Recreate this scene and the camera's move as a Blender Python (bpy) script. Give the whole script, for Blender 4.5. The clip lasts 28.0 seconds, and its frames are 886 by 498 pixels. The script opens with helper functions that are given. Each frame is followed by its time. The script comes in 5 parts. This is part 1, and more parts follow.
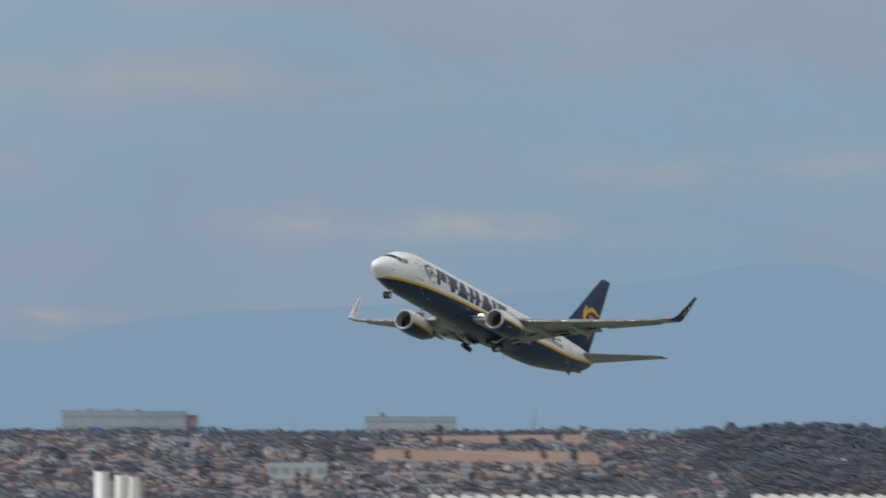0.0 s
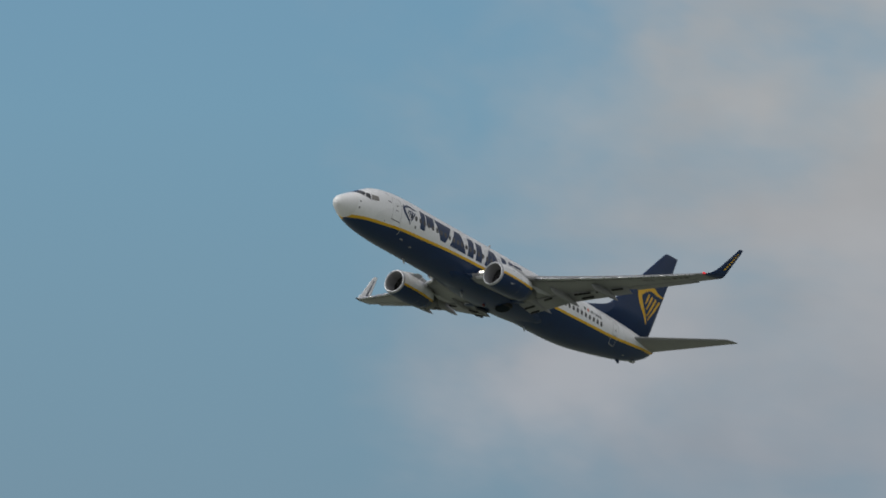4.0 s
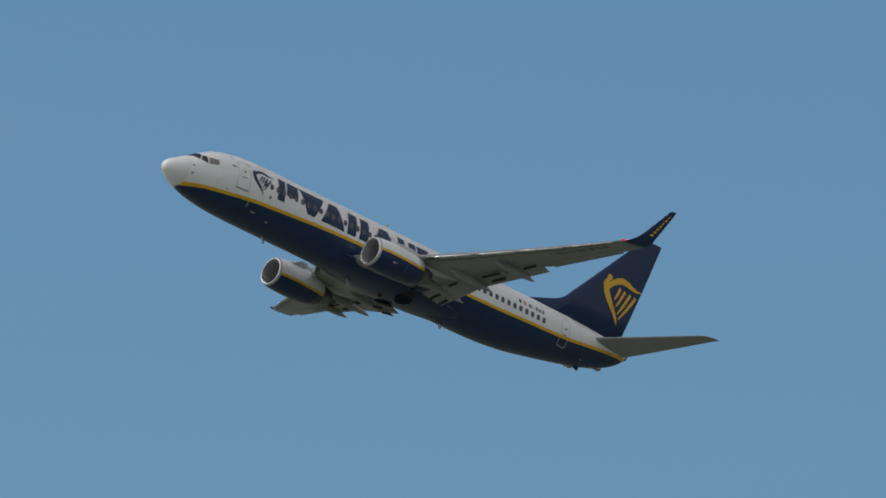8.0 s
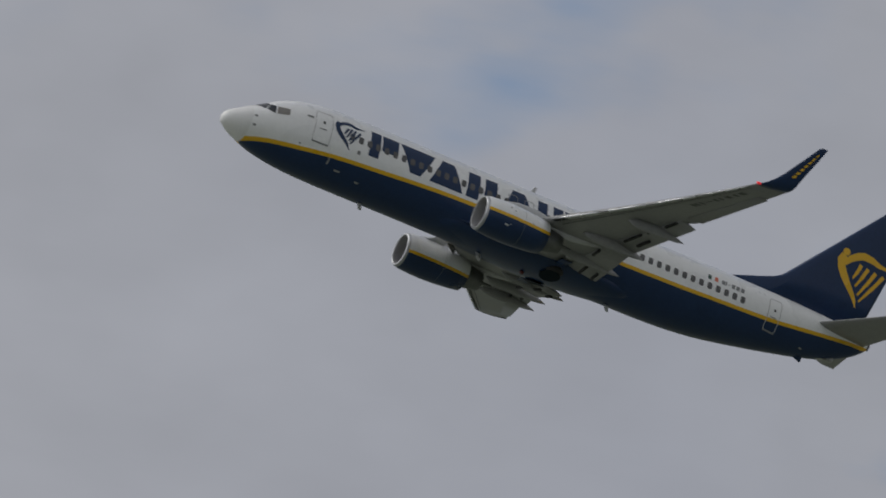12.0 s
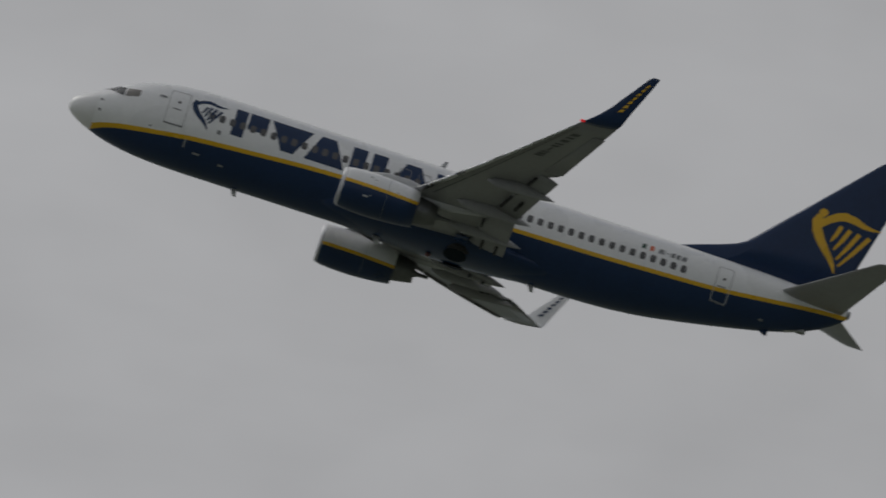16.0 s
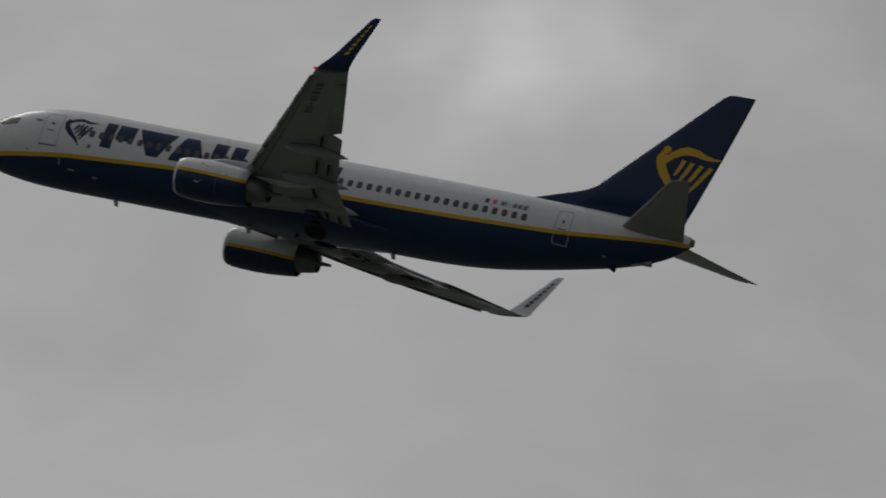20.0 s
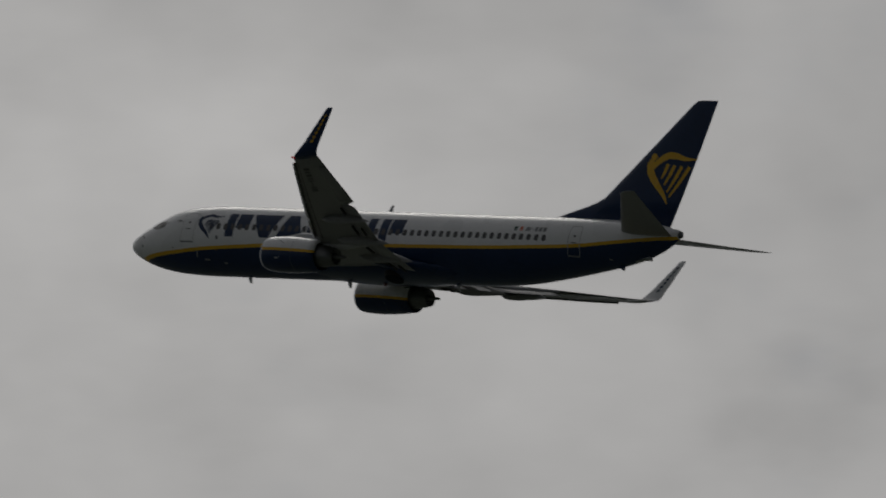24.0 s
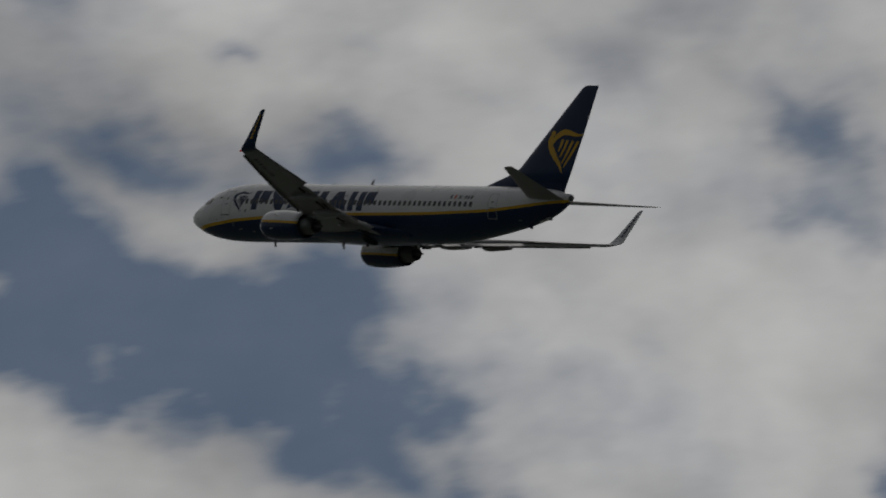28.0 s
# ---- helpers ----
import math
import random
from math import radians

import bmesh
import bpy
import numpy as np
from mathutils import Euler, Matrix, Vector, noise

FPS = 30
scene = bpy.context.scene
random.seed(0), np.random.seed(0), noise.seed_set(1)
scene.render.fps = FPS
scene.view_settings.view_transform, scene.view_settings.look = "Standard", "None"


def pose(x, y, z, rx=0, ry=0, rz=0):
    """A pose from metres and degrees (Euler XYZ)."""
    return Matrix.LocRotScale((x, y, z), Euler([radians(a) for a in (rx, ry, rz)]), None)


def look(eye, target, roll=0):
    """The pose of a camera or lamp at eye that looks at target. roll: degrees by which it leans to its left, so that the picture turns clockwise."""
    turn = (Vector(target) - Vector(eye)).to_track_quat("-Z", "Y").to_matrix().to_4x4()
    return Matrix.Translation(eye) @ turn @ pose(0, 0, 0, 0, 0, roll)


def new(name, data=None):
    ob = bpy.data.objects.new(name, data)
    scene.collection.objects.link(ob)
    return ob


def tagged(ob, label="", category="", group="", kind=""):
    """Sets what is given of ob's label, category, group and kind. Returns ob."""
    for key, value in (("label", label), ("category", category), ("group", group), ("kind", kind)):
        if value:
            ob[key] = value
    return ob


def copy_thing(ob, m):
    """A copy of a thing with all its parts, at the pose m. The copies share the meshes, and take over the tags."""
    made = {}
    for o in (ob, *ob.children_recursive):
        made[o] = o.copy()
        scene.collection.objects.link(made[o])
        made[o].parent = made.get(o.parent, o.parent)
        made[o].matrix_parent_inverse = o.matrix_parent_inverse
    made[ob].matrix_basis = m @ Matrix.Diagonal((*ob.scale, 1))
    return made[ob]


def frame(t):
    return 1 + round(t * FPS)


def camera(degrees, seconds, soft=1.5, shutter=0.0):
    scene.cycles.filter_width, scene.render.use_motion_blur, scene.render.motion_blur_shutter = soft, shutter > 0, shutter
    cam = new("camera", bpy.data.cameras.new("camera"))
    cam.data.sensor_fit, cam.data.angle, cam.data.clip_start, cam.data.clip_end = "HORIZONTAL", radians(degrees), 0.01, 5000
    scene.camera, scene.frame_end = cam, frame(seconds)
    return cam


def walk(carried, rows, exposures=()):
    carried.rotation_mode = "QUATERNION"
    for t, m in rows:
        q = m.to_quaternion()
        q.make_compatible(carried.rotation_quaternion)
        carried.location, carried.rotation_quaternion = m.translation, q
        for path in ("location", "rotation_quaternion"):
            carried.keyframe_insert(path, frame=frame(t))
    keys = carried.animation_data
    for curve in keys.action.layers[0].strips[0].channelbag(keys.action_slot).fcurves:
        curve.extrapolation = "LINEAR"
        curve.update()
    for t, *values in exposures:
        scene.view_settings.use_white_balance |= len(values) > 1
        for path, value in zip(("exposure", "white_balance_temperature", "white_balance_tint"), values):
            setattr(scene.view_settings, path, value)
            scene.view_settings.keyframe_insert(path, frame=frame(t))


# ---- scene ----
# one fixed standing place, a long lens that follows the airliner: seconds, bearing, elevation, lean
EYE = (0.0, 0.0, 1.7)
AIM = [
    (-0.1, 31.1279, 2.0560, 0.199), (0, 31.2229, 2.0920, 0.199), (0.5, 31.9562, 2.2891, 0.060), (1, 32.6569, 2.4996, -0.510),
    (1.5, 33.4246, 2.7045, -0.661), (2, 34.2309, 2.9466, -0.240), (2.5, 35.2038, 3.2127, 0.211), (3, 36.1868, 3.4764, 0.046),
    (3.5, 37.2572, 3.7162, -0.133), (5.5, 41.7018, 5.1890, -0.042), (6, 42.8593, 5.4708, -0.078), (6.5, 44.0877, 5.7883, -0.181),
    (7, 45.3887, 6.1386, -0.327), (7.5, 46.8197, 6.5391, -0.217), (8, 48.3525, 6.9466, -0.200), (8.5, 49.8485, 7.3809, -0.184),
    (9, 51.5848, 7.7371, -0.292), (9.5, 53.3206, 8.2389, -0.320), (10, 55.3240, 8.8515, -0.127), (10.5, 57.3781, 9.3022, -0.026),
    (11, 59.3468, 9.7323, -0.053), (11.5, 61.6912, 10.2346, -0.139), (12, 63.9773, 10.7107, -0.048), (12.5, 66.0590, 11.2490, -0.095),
    (13, 68.2942, 11.8914, -0.080), (13.5, 70.5530, 12.3439, -0.193), (15.5, 81.2154, 14.1234, 0.455), (16, 84.1741, 14.5406, -0.001),
    (16.5, 87.2524, 14.9536, 0.019), (17, 89.9221, 15.2931, 0.007), (17.5, 92.6118, 15.6789, 0.065), (18, 95.3846, 16.0391, 0.108),
    (18.5, 98.2255, 16.2088, 0.180), (19, 100.6176, 16.3631, 0.118), (19.5, 103.1833, 16.5060, 0.159), (20, 105.8762, 16.6510, 0.290),
    (20.5, 108.7133, 16.7857, 0.088), (21, 111.3086, 16.8448, 0.096), (21.5, 113.6474, 16.9031, 0.018), (23.5, 122.3263, 16.8356, -0.059),
    (24, 124.3415, 16.8292, -0.128), (24.5, 126.3988, 16.8142, -0.128), (25, 128.1154, 16.7141, -0.088), (25.5, 129.6654, 16.5695, 0.156),
    (26, 131.2392, 16.4096, -0.087), (26.5, 132.8115, 16.2248, -0.025), (27, 134.2744, 16.0963, -0.354), (27.5, 135.5348, 15.9253, 0.132),
    (28, 136.9165, 15.7061, 0.063),
]
cam = camera(2.8069, 28.0, soft=1.65, shutter=0.5)


def aim(bearing, elevation, lean):
    return pose(*EYE, 90 + elevation, 0, bearing - 90) @ pose(0, 0, 0, 0, 0, lean)


EXPOSURES = [(0, 0.6), (2, 0.32), (3, 0.25), (6, 0.08), (9, 0.08), (11, -0.1), (13, -0.15), (16, -0.52), (18, -0.62), (19, -0.82), (20, -1.33), (21, -1.25), (23.5, -1.92), (25, -2.25), (26.5, -2.27), (28, -2.1)]
walk(cam, [(t, aim(b, e, r)) for t, b, e, r in AIM], EXPOSURES)

# seconds, place of the nose, heading off due west, pitch, bank
FLIGHT = [
    (-0.1, 1382.74, 840.22, 58.82, -0.566, 14.569, -0.986), (0, 1374.41, 840.12, 59.83, -0.566, 14.569, -0.986), (0.5, 1332.77, 839.60, 64.92, -0.734, 14.767, -0.259),
    (1, 1291.20, 839.06, 70.00, -0.906, 14.940, 0.233), (1.5, 1249.68, 838.49, 75.08, -1.073, 15.167, 0.382), (2, 1208.22, 837.88, 80.16, -1.225, 15.459, 0.221),
    (2.5, 1166.82, 837.25, 85.24, -1.359, 15.838, -0.040), (3, 1125.47, 836.60, 90.31, -1.474, 16.314, -0.154), (3.5, 1084.17, 835.92, 95.38, -1.575, 16.890, 0.060),
    (5.5, 919.49, 833.02, 115.65, -1.888, 18.072, 2.097), (6, 878.45, 832.26, 120.71, -1.946, 18.139, 2.355), (6.5, 837.45, 831.49, 125.77, -1.991, 18.081, 2.417),
    (7, 796.50, 830.71, 130.83, -2.016, 17.809, 2.268), (7.5, 755.59, 829.92, 135.89, -2.016, 17.357, 1.982), (8, 714.72, 829.12, 140.95, -1.991, 16.928, 1.730),
    (8.5, 673.90, 828.32, 146.01, -1.944, 16.623, 1.598), (9, 633.12, 827.53, 151.07, -1.880, 16.425, 1.485), (9.5, 592.38, 826.73, 156.13, -1.804, 16.278, 1.264),
    (10, 551.68, 825.93, 161.19, -1.720, 16.218, 0.960), (10.5, 511.01, 825.14, 166.25, -1.629, 16.311, 0.736), (11, 470.39, 824.35, 171.31, -1.532, 16.491, 0.732),
    (11.5, 429.80, 823.57, 176.37, -1.426, 16.687, 0.973), (12, 389.24, 822.81, 181.43, -1.309, 16.918, 1.387), (12.5, 348.72, 822.05, 186.50, -1.178, 17.202, 1.850),
    (13, 308.23, 821.31, 191.56, -1.036, 17.484, 2.232), (13.5, 267.78, 820.58, 196.63, -0.885, 17.691, 2.351), (15.5, 106.24, 817.88, 216.92, -0.264, 17.375, 0.911),
    (16, 65.93, 817.26, 222.00, -0.115, 17.034, 1.374), (16.5, 25.64, 816.67, 227.08, 0.024, 16.686, 1.902), (17, -14.63, 816.11, 232.16, 0.144, 16.399, 2.357),
    (17.5, -54.87, 815.58, 237.25, 0.239, 16.194, 2.742), (18, -95.09, 815.08, 242.34, 0.307, 16.032, 3.069), (18.5, -135.29, 814.62, 247.44, 0.353, 15.867, 3.380),
    (19, -175.47, 814.20, 252.53, 0.382, 15.662, 3.729), (19.5, -215.63, 813.81, 257.64, 0.397, 15.379, 4.106), (20, -255.77, 813.47, 262.74, 0.404, 14.993, 4.399),
    (20.5, -295.90, 813.17, 267.86, 0.406, 14.541, 4.458), (21, -336.02, 812.91, 272.97, 0.405, 14.113, 4.205), (21.5, -376.11, 812.70, 278.09, 0.403, 13.699, 3.637),
    (23.5, -536.39, 812.37, 298.63, 0.409, 11.675, 0.281), (24, -576.43, 812.42, 303.77, 0.417, 11.376, 0.170), (24.5, -616.47, 812.53, 308.93, 0.431, 11.119, 0.192),
    (25, -656.49, 812.71, 314.09, 0.453, 10.991, 0.199), (25.5, -696.52, 812.94, 319.25, 0.485, 11.027, 0.181), (26, -736.54, 813.24, 324.42, 0.526, 11.110, 0.156),
    (26.5, -776.55, 813.60, 329.60, 0.572, 11.231, 0.143), (27, -816.57, 814.03, 334.79, 0.621, 11.433, 0.154), (27.5, -856.58, 814.54, 339.98, 0.671, 11.677, 0.195),
    (28, -896.59, 815.11, 345.18, 0.721, 12.009, 0.240),
]

# ---- world and sun ----
SUN_BEARING, SUN_HEIGHT = 128.0, 48.0


def make_world():
    world = bpy.data.worlds.new("sky")
    scene.world = world
    world.use_nodes = True
    nt = world.node_tree
    nt.nodes.clear()
    n, link = nt.nodes.new, nt.links.new

    def math_node(op, a, b=None, c=None, clamp=False):
        m = n("ShaderNodeMath")
        m.operation, m.use_clamp = op, clamp
        for k, v in enumerate((a, b, c)):
            if v is None:
                continue
            if isinstance(v, (int, float)):
                m.inputs[k].default_value = v
            else:
                link(v, m.inputs[k])
        return m.outputs[0]

    def ramp(value, stops, smooth=True):
        r = n("ShaderNodeValToRGB")
        r.color_ramp.interpolation = "EASE" if smooth else "LINEAR"
        els = r.color_ramp.elements
        while len(els) < len(stops):
            els.new(0.5)
        for e, (p, c) in zip(els, stops):
            e.position = p
            e.color = (c, c, c, 1) if isinstance(c, (int, float)) else (*c, 1)
        link(value, r.inputs[0])
        return r.outputs[0]

    def mix(f, a, b):
        m = n("ShaderNodeMix")
        m.data_type = "RGBA"
        if isinstance(f, (int, float)):
            m.inputs[0].default_value = f
        else:
            link(f, m.inputs[0])
        for k, v in ((6, a), (7, b)):
            if isinstance(v, tuple):
                m.inputs[k].default_value = (*v, 1)
            else:
                link(v, m.inputs[k])
        return m.outputs[2]

    where = n("ShaderNodeTexCoord").outputs["Generated"]
    sep = n("ShaderNodeSeparateXYZ")
    link(where, sep.inputs[0])
    bearing = math_node("MULTIPLY", math_node("ARCTAN2", sep.outputs[1], sep.outputs[0]), 180 / math.pi)
    height = math_node("MULTIPLY", math_node("ARCSINE", sep.outputs[2]), 180 / math.pi)

    def noise_at(scale, detail, stretch=1.0, rough=0.55, shift=0.0, distort=0.0):
        mp = n("ShaderNodeMapping")
        mp.inputs["Scale"].default_value = (1, 1, stretch)
        mp.inputs["Location"].default_value = (shift, shift * 0.7, shift * 1.3)
        link(where, mp.inputs[0])
        t = n("ShaderNodeTexNoise")
        t.inputs["Scale"].default_value, t.inputs["Detail"].default_value = scale, detail
        t.inputs["Roughness"].default_value, t.inputs["Distortion"].default_value = rough, distort
        link(mp.outputs[0], t.inputs["Vector"])
        return t.outputs[0]

    sky = n("ShaderNodeTexSky")
    sky.sky_type, sky.sun_disc = "NISHITA", False
    sky.sun_elevation, sky.sun_rotation = radians(SUN_HEIGHT), radians(90 - SUN_BEARING)
    sky.air_density, sky.dust_density, sky.ozone_density = 1.0, 0.6, 2.0
    clear = n("ShaderNodeVectorMath")
    clear.operation = "MULTIPLY"
    link(sky.outputs[0], clear.inputs[0])
    clear.inputs[1].default_value = CLEAR
    # how thick the cloud lies along the bearing, from the hills round to the sun
    along = math_node("DIVIDE", math_node("FLOORED_MODULO", bearing, 360.0), 360.0)

    def at(b):
        return b / 360.0

    cover = ramp(along, [(at(b), v) for b, v in COVER])
    low = noise_at(38, 6, 3.2, 0.5, 0.0, 0.4)
    puffs = noise_at(70, 10, 1.3, 0.58, 3.0, 0.15)
    broad = noise_at(17, 3, 1.7, 0.5, 7.0)
    texture = math_node("ADD", math_node("MULTIPLY", puffs, 0.6), math_node("MULTIPLY", broad, 0.4))
    texture = mix(math_node("DIVIDE", math_node("SUBTRACT", height, 2.0), 3.0, clamp=True), low, texture)
    ragged = math_node("MULTIPLY", ramp(along, [(at(b), v) for b, v in RAGGED]), 4.0)
    texture = math_node("MULTIPLY_ADD", math_node("SUBTRACT", texture, 0.5), ragged, 0.5)
    level = math_node("ADD", texture, math_node("SUBTRACT", cover, 0.5))
    wob_b = math_node("MULTIPLY", math_node("SUBTRACT", noise_at(70, 8, 1.2, 0.58, 21.0), 0.5), 1.5)
    wob_h = math_node("MULTIPLY", math_node("SUBTRACT", noise_at(70, 8, 1.2, 0.58, 31.0), 0.5), 0.95)
    b2, h2 = math_node("ADD", bearing, wob_b), math_node("ADD", height, wob_h)
    for gb, gh, wb, wh, depth in GAPS:
        p = math_node("POWER", math_node("ABSOLUTE", math_node("DIVIDE", math_node("SUBTRACT", b2, gb), wb)), 2.0)
        q = math_node("POWER", math_node("ABSOLUTE", math_node("DIVIDE", math_node("SUBTRACT", h2, gh), wh)), 2.0)
        g = math_node("EXPONENT", math_node("MULTIPLY", math_node("ADD", p, q), -1.0))
        level = math_node("ADD", level, math_node("MULTIPLY", g, depth))
    # the cloud is brighter towards the sun, greyer where it is thick
    glow = ramp(along, [(at(b), c) for b, c in CLOUD])
    mottle = ramp(along, [(at(b), v * 0.5) for b, v in MOTTLE])
    grain = math_node("SUBTRACT", noise_at(60, 9, 1.5, 0.56, 11.0, 0.1), 0.5)
    shade = math_node("ADD", math_node("MULTIPLY", math_node("MULTIPLY", grain, 2.0), mottle), 1.0)
    for gb, gh, wb, wh, gain in SWELLS:
        p = math_node("POWER", math_node("ABSOLUTE", math_node("DIVIDE", math_node("SUBTRACT", b2, gb), wb)), 2.0)
        q = math_node("POWER", math_node("ABSOLUTE", math_node("DIVIDE", math_node("SUBTRACT", h2, gh), wh)), 2.0)
        g = math_node("EXPONENT", math_node("MULTIPLY", math_node("ADD", p, q), -1.0))
        shade = math_node("ADD", shade, math_node("MULTIPLY", g, gain))
        level = math_node("ADD", level, math_node("MULTIPLY", g, gain if gain > 0 else 0.3 * gain))
    # the cloud's edges are thin and soft towards the sun
    level = math_node("MULTIPLY_ADD", math_node("SUBTRACT", level, 0.545), ramp(along, [(at(b), v) for b, v in SOFT]), 0.545)
    mask = n("ShaderNodeMapRange")
    mask.interpolation_type = "SMOOTHSTEP"
    link(level, mask.inputs[0])
    mask.inputs[1].default_value, mask.inputs[2].default_value = 0.37, 0.72
    grey = n("ShaderNodeVectorMath")
    grey.operation = "SCALE"
    link(glow, grey.inputs[0])
    link(shade, grey.inputs["Scale"])
    # low haze over the hills
    haze = math_node("MULTIPLY", math_node("SUBTRACT", 1.0, math_node("POWER", math_node("DIVIDE", height, 4.5, clamp=True), 2.0)), 0.88)
    veil = ramp(along, [(at(b), v) for b, v in VEIL])
    full = mix(math_node("MAXIMUM", mask.outputs[0], veil), clear.outputs[0], grey.outputs[0])
    full = mix(haze, full, HAZE)
    # sunlit wisps low over the hills
    fray = ramp(noise_at(120, 10, 2.6, 0.62, 5.0, 0.3), [(0.36, 0.0), (0.58, 1.0)])
    for gb, gh, wb, wh, part_of, colour in WISPS:
        p = math_node("POWER", math_node("ABSOLUTE", math_node("DIVIDE", math_node("SUBTRACT", b2, gb), wb)), 2.0)
        q = math_node("POWER", math_node("ABSOLUTE", math_node("DIVIDE", math_node("SUBTRACT", math_node("MULTIPLY_ADD", wob_h, WAVER, height), gh), wh)), 2.0)
        g = math_node("EXPONENT", math_node("MULTIPLY", math_node("ADD", p, q), -1.0))
        full = mix(math_node("MULTIPLY", math_node("MULTIPLY", g, part_of), fray), full, colour)
    # one sunlit cumulus top over the hills
    heap = math_node("MULTIPLY", math_node("SUBTRACT", noise_at(170, 10, 1.2, 0.6, 5.0, 0.2), 0.5), 0.9)
    p = math_node("POWER", math_node("DIVIDE", math_node("SUBTRACT", bearing, 34.83), 0.44), 2.0)
    q = math_node("POWER", math_node("DIVIDE", math_node("SUBTRACT", height, 2.03), 0.24), 2.0)
    g = math_node("EXPONENT", math_node("MULTIPLY", math_node("ADD", p, q), -1.0))
    full = mix(math_node("MULTIPLY", ramp(math_node("ADD", g, heap), [(0.36, 0.0), (0.62, 1.0)]), 0.8), full, (3.9, 3.75, 3.6))
    bg = n("ShaderNodeBackground")
    link(full, bg.inputs[0])
    bg.inputs[1].default_value = SKY_STRENGTH
    out = n("ShaderNodeOutputWorld")
    link(bg.outputs[0], out.inputs[0])


SKY_STRENGTH = 0.1
CLEAR = (0.372, 0.543, 0.70)
# bearing, cover; bearing, colour of the cloud; bearing, how mottled it is; the sky goes on round behind the watcher
SOFT = [(40, 1.0), (112, 1.0), (122, 0.5), (145, 0.46)]
COVER = [(0, 0.85), (25, 0.85), (28.5, 0.62), (31.5, 0.51), (33.6, 0.66), (36.5, 0.74), (40.0, 0.16), (50, 0.22), (52.6, 0.30), (53.8, 0.52), (54.8, 0.66), (57.0, 0.73), (58.4, 0.80), (62.7, 0.74), (65.5, 0.82), (70, 0.85), (110, 0.85), (125, 0.86), (131, 0.85), (140, 0.82), (360, 0.85)]
CLOUD = [(0, (3.4, 3.4, 3.45)), (25, (2.55, 2.6, 2.75)), (31, (2.45, 2.53, 2.68)), (35, (3.35, 3.33, 3.33)), (37, (3.55, 3.57, 3.6)), (40, (3.5, 3.5, 3.6)), (55.3, (3.42, 3.58, 3.95)), (60, (4.17, 4.19, 4.26)), (63, (3.31, 3.46, 3.94)), (65.5, (3.66, 3.78, 4.19)), (69, (4.53, 4.53, 4.59)), (86, (5.31, 5.35, 5.5)), (95, (6.6, 6.6, 6.62)), (111, (9.54, 9.54, 9.57)), (128, (16.48, 16.24, 15.99)), (131.5, (12.73, 12.67, 12.67)), (134, (15.38, 15.25, 15.13)), (136, (15.41, 15.29, 15.17)), (140, (14.99, 14.88, 14.76)), (155, (13.2, 13.09, 12.98)), (200, (6.5, 6.5, 6.5)), (250, (4.4, 4.4, 4.45)), (360, (3.4, 3.4, 3.45))]
RAGGED = [(25, 0.25), (112, 0.25), (122, 0.3), (132, 0.42), (140, 0.45)]
MOTTLE = [(25, 0.45), (40, 0.55), (60, 0.35), (100, 0.30), (106, 0.45), (114, 0.40), (122, 0.5), (128, 0.7), (131, 0.9), (133, 1.3), (140, 1.5)]
# thin veil left in the gaps
VEIL = [(40, 0.0), (110, 0.0), (122, 0.5), (129.5, 0.5), (130.2, 0.2), (134, 0.2), (140, 0.17)]
# gaps (below 0) in the cloud: bearing, height, half width, half height, depth
GAPS = [
    (138.24, 15.61, 0.37, 0.18, -0.55), (137.82, 15.52, 0.41, 0.2, -0.5), (137.54, 15.44, 0.32, 0.23, -0.5), (137.68, 15.26, 0.28, 0.14, -0.4), (137.26, 15.14, 0.28, 0.14, -0.46), (136.96, 15.01, 0.21, 0.13, -0.4),
    (137.37, 14.97, 0.21, 0.09, -0.34), (138.26, 15.44, 0.13, 0.07, -0.2), (136.72, 14.93, 0.11, 0.05, -0.3), (137.87, 16.01, 0.28, 0.12, -0.45), (137.2, 16.03, 0.24, 0.11, -0.42), (135.52, 16.09, 0.15, 0.13, -0.34),
    (135.53, 15.03, 0.15, 0.13, -0.45), (138.29, 16.44, 0.21, 0.09, -0.4), (137.52, 16.47, 0.09, 0.05, -0.3), (137.56, 15.9, 0.22, 0.04, -0.22), (134.13, 15.89, 0.26, 0.12, -0.5), (134.3, 15.98, 0.22, 0.08, -0.42),
    (135.68, 15.84, 0.13, 0.08, -0.2), (135.74, 16.83, 0.07, 0.07, -0.3), (133.8, 15.36, 0.15, 0.08, -0.45), (135.02, 15.36, 0.11, 0.07, -0.36), (135.27, 16.55, 0.15, 0.06, -0.14), (130.22, 15.64, 0.37, 0.09, -0.5),
    (129.87, 15.75, 0.17, 0.07, -0.3), (131.17, 15.84, 0.45, 0.11, -0.26), (128.99, 17.43, 0.18, 0.06, -0.27), (129.23, 16.93, 0.18, 0.09, -0.34), (128.93, 17.04, 0.13, 0.05, -0.22), (128.54, 17.17, 0.17, 0.05, -0.15),
    (128.96, 16.04, 0.19, 0.09, -0.32), (129.33, 15.98, 0.11, 0.05, -0.16), (62.6, 10.0, 0.22, 0.12, -0.2), (54.3, 8.6, 0.8, 0.3, -0.1),
]
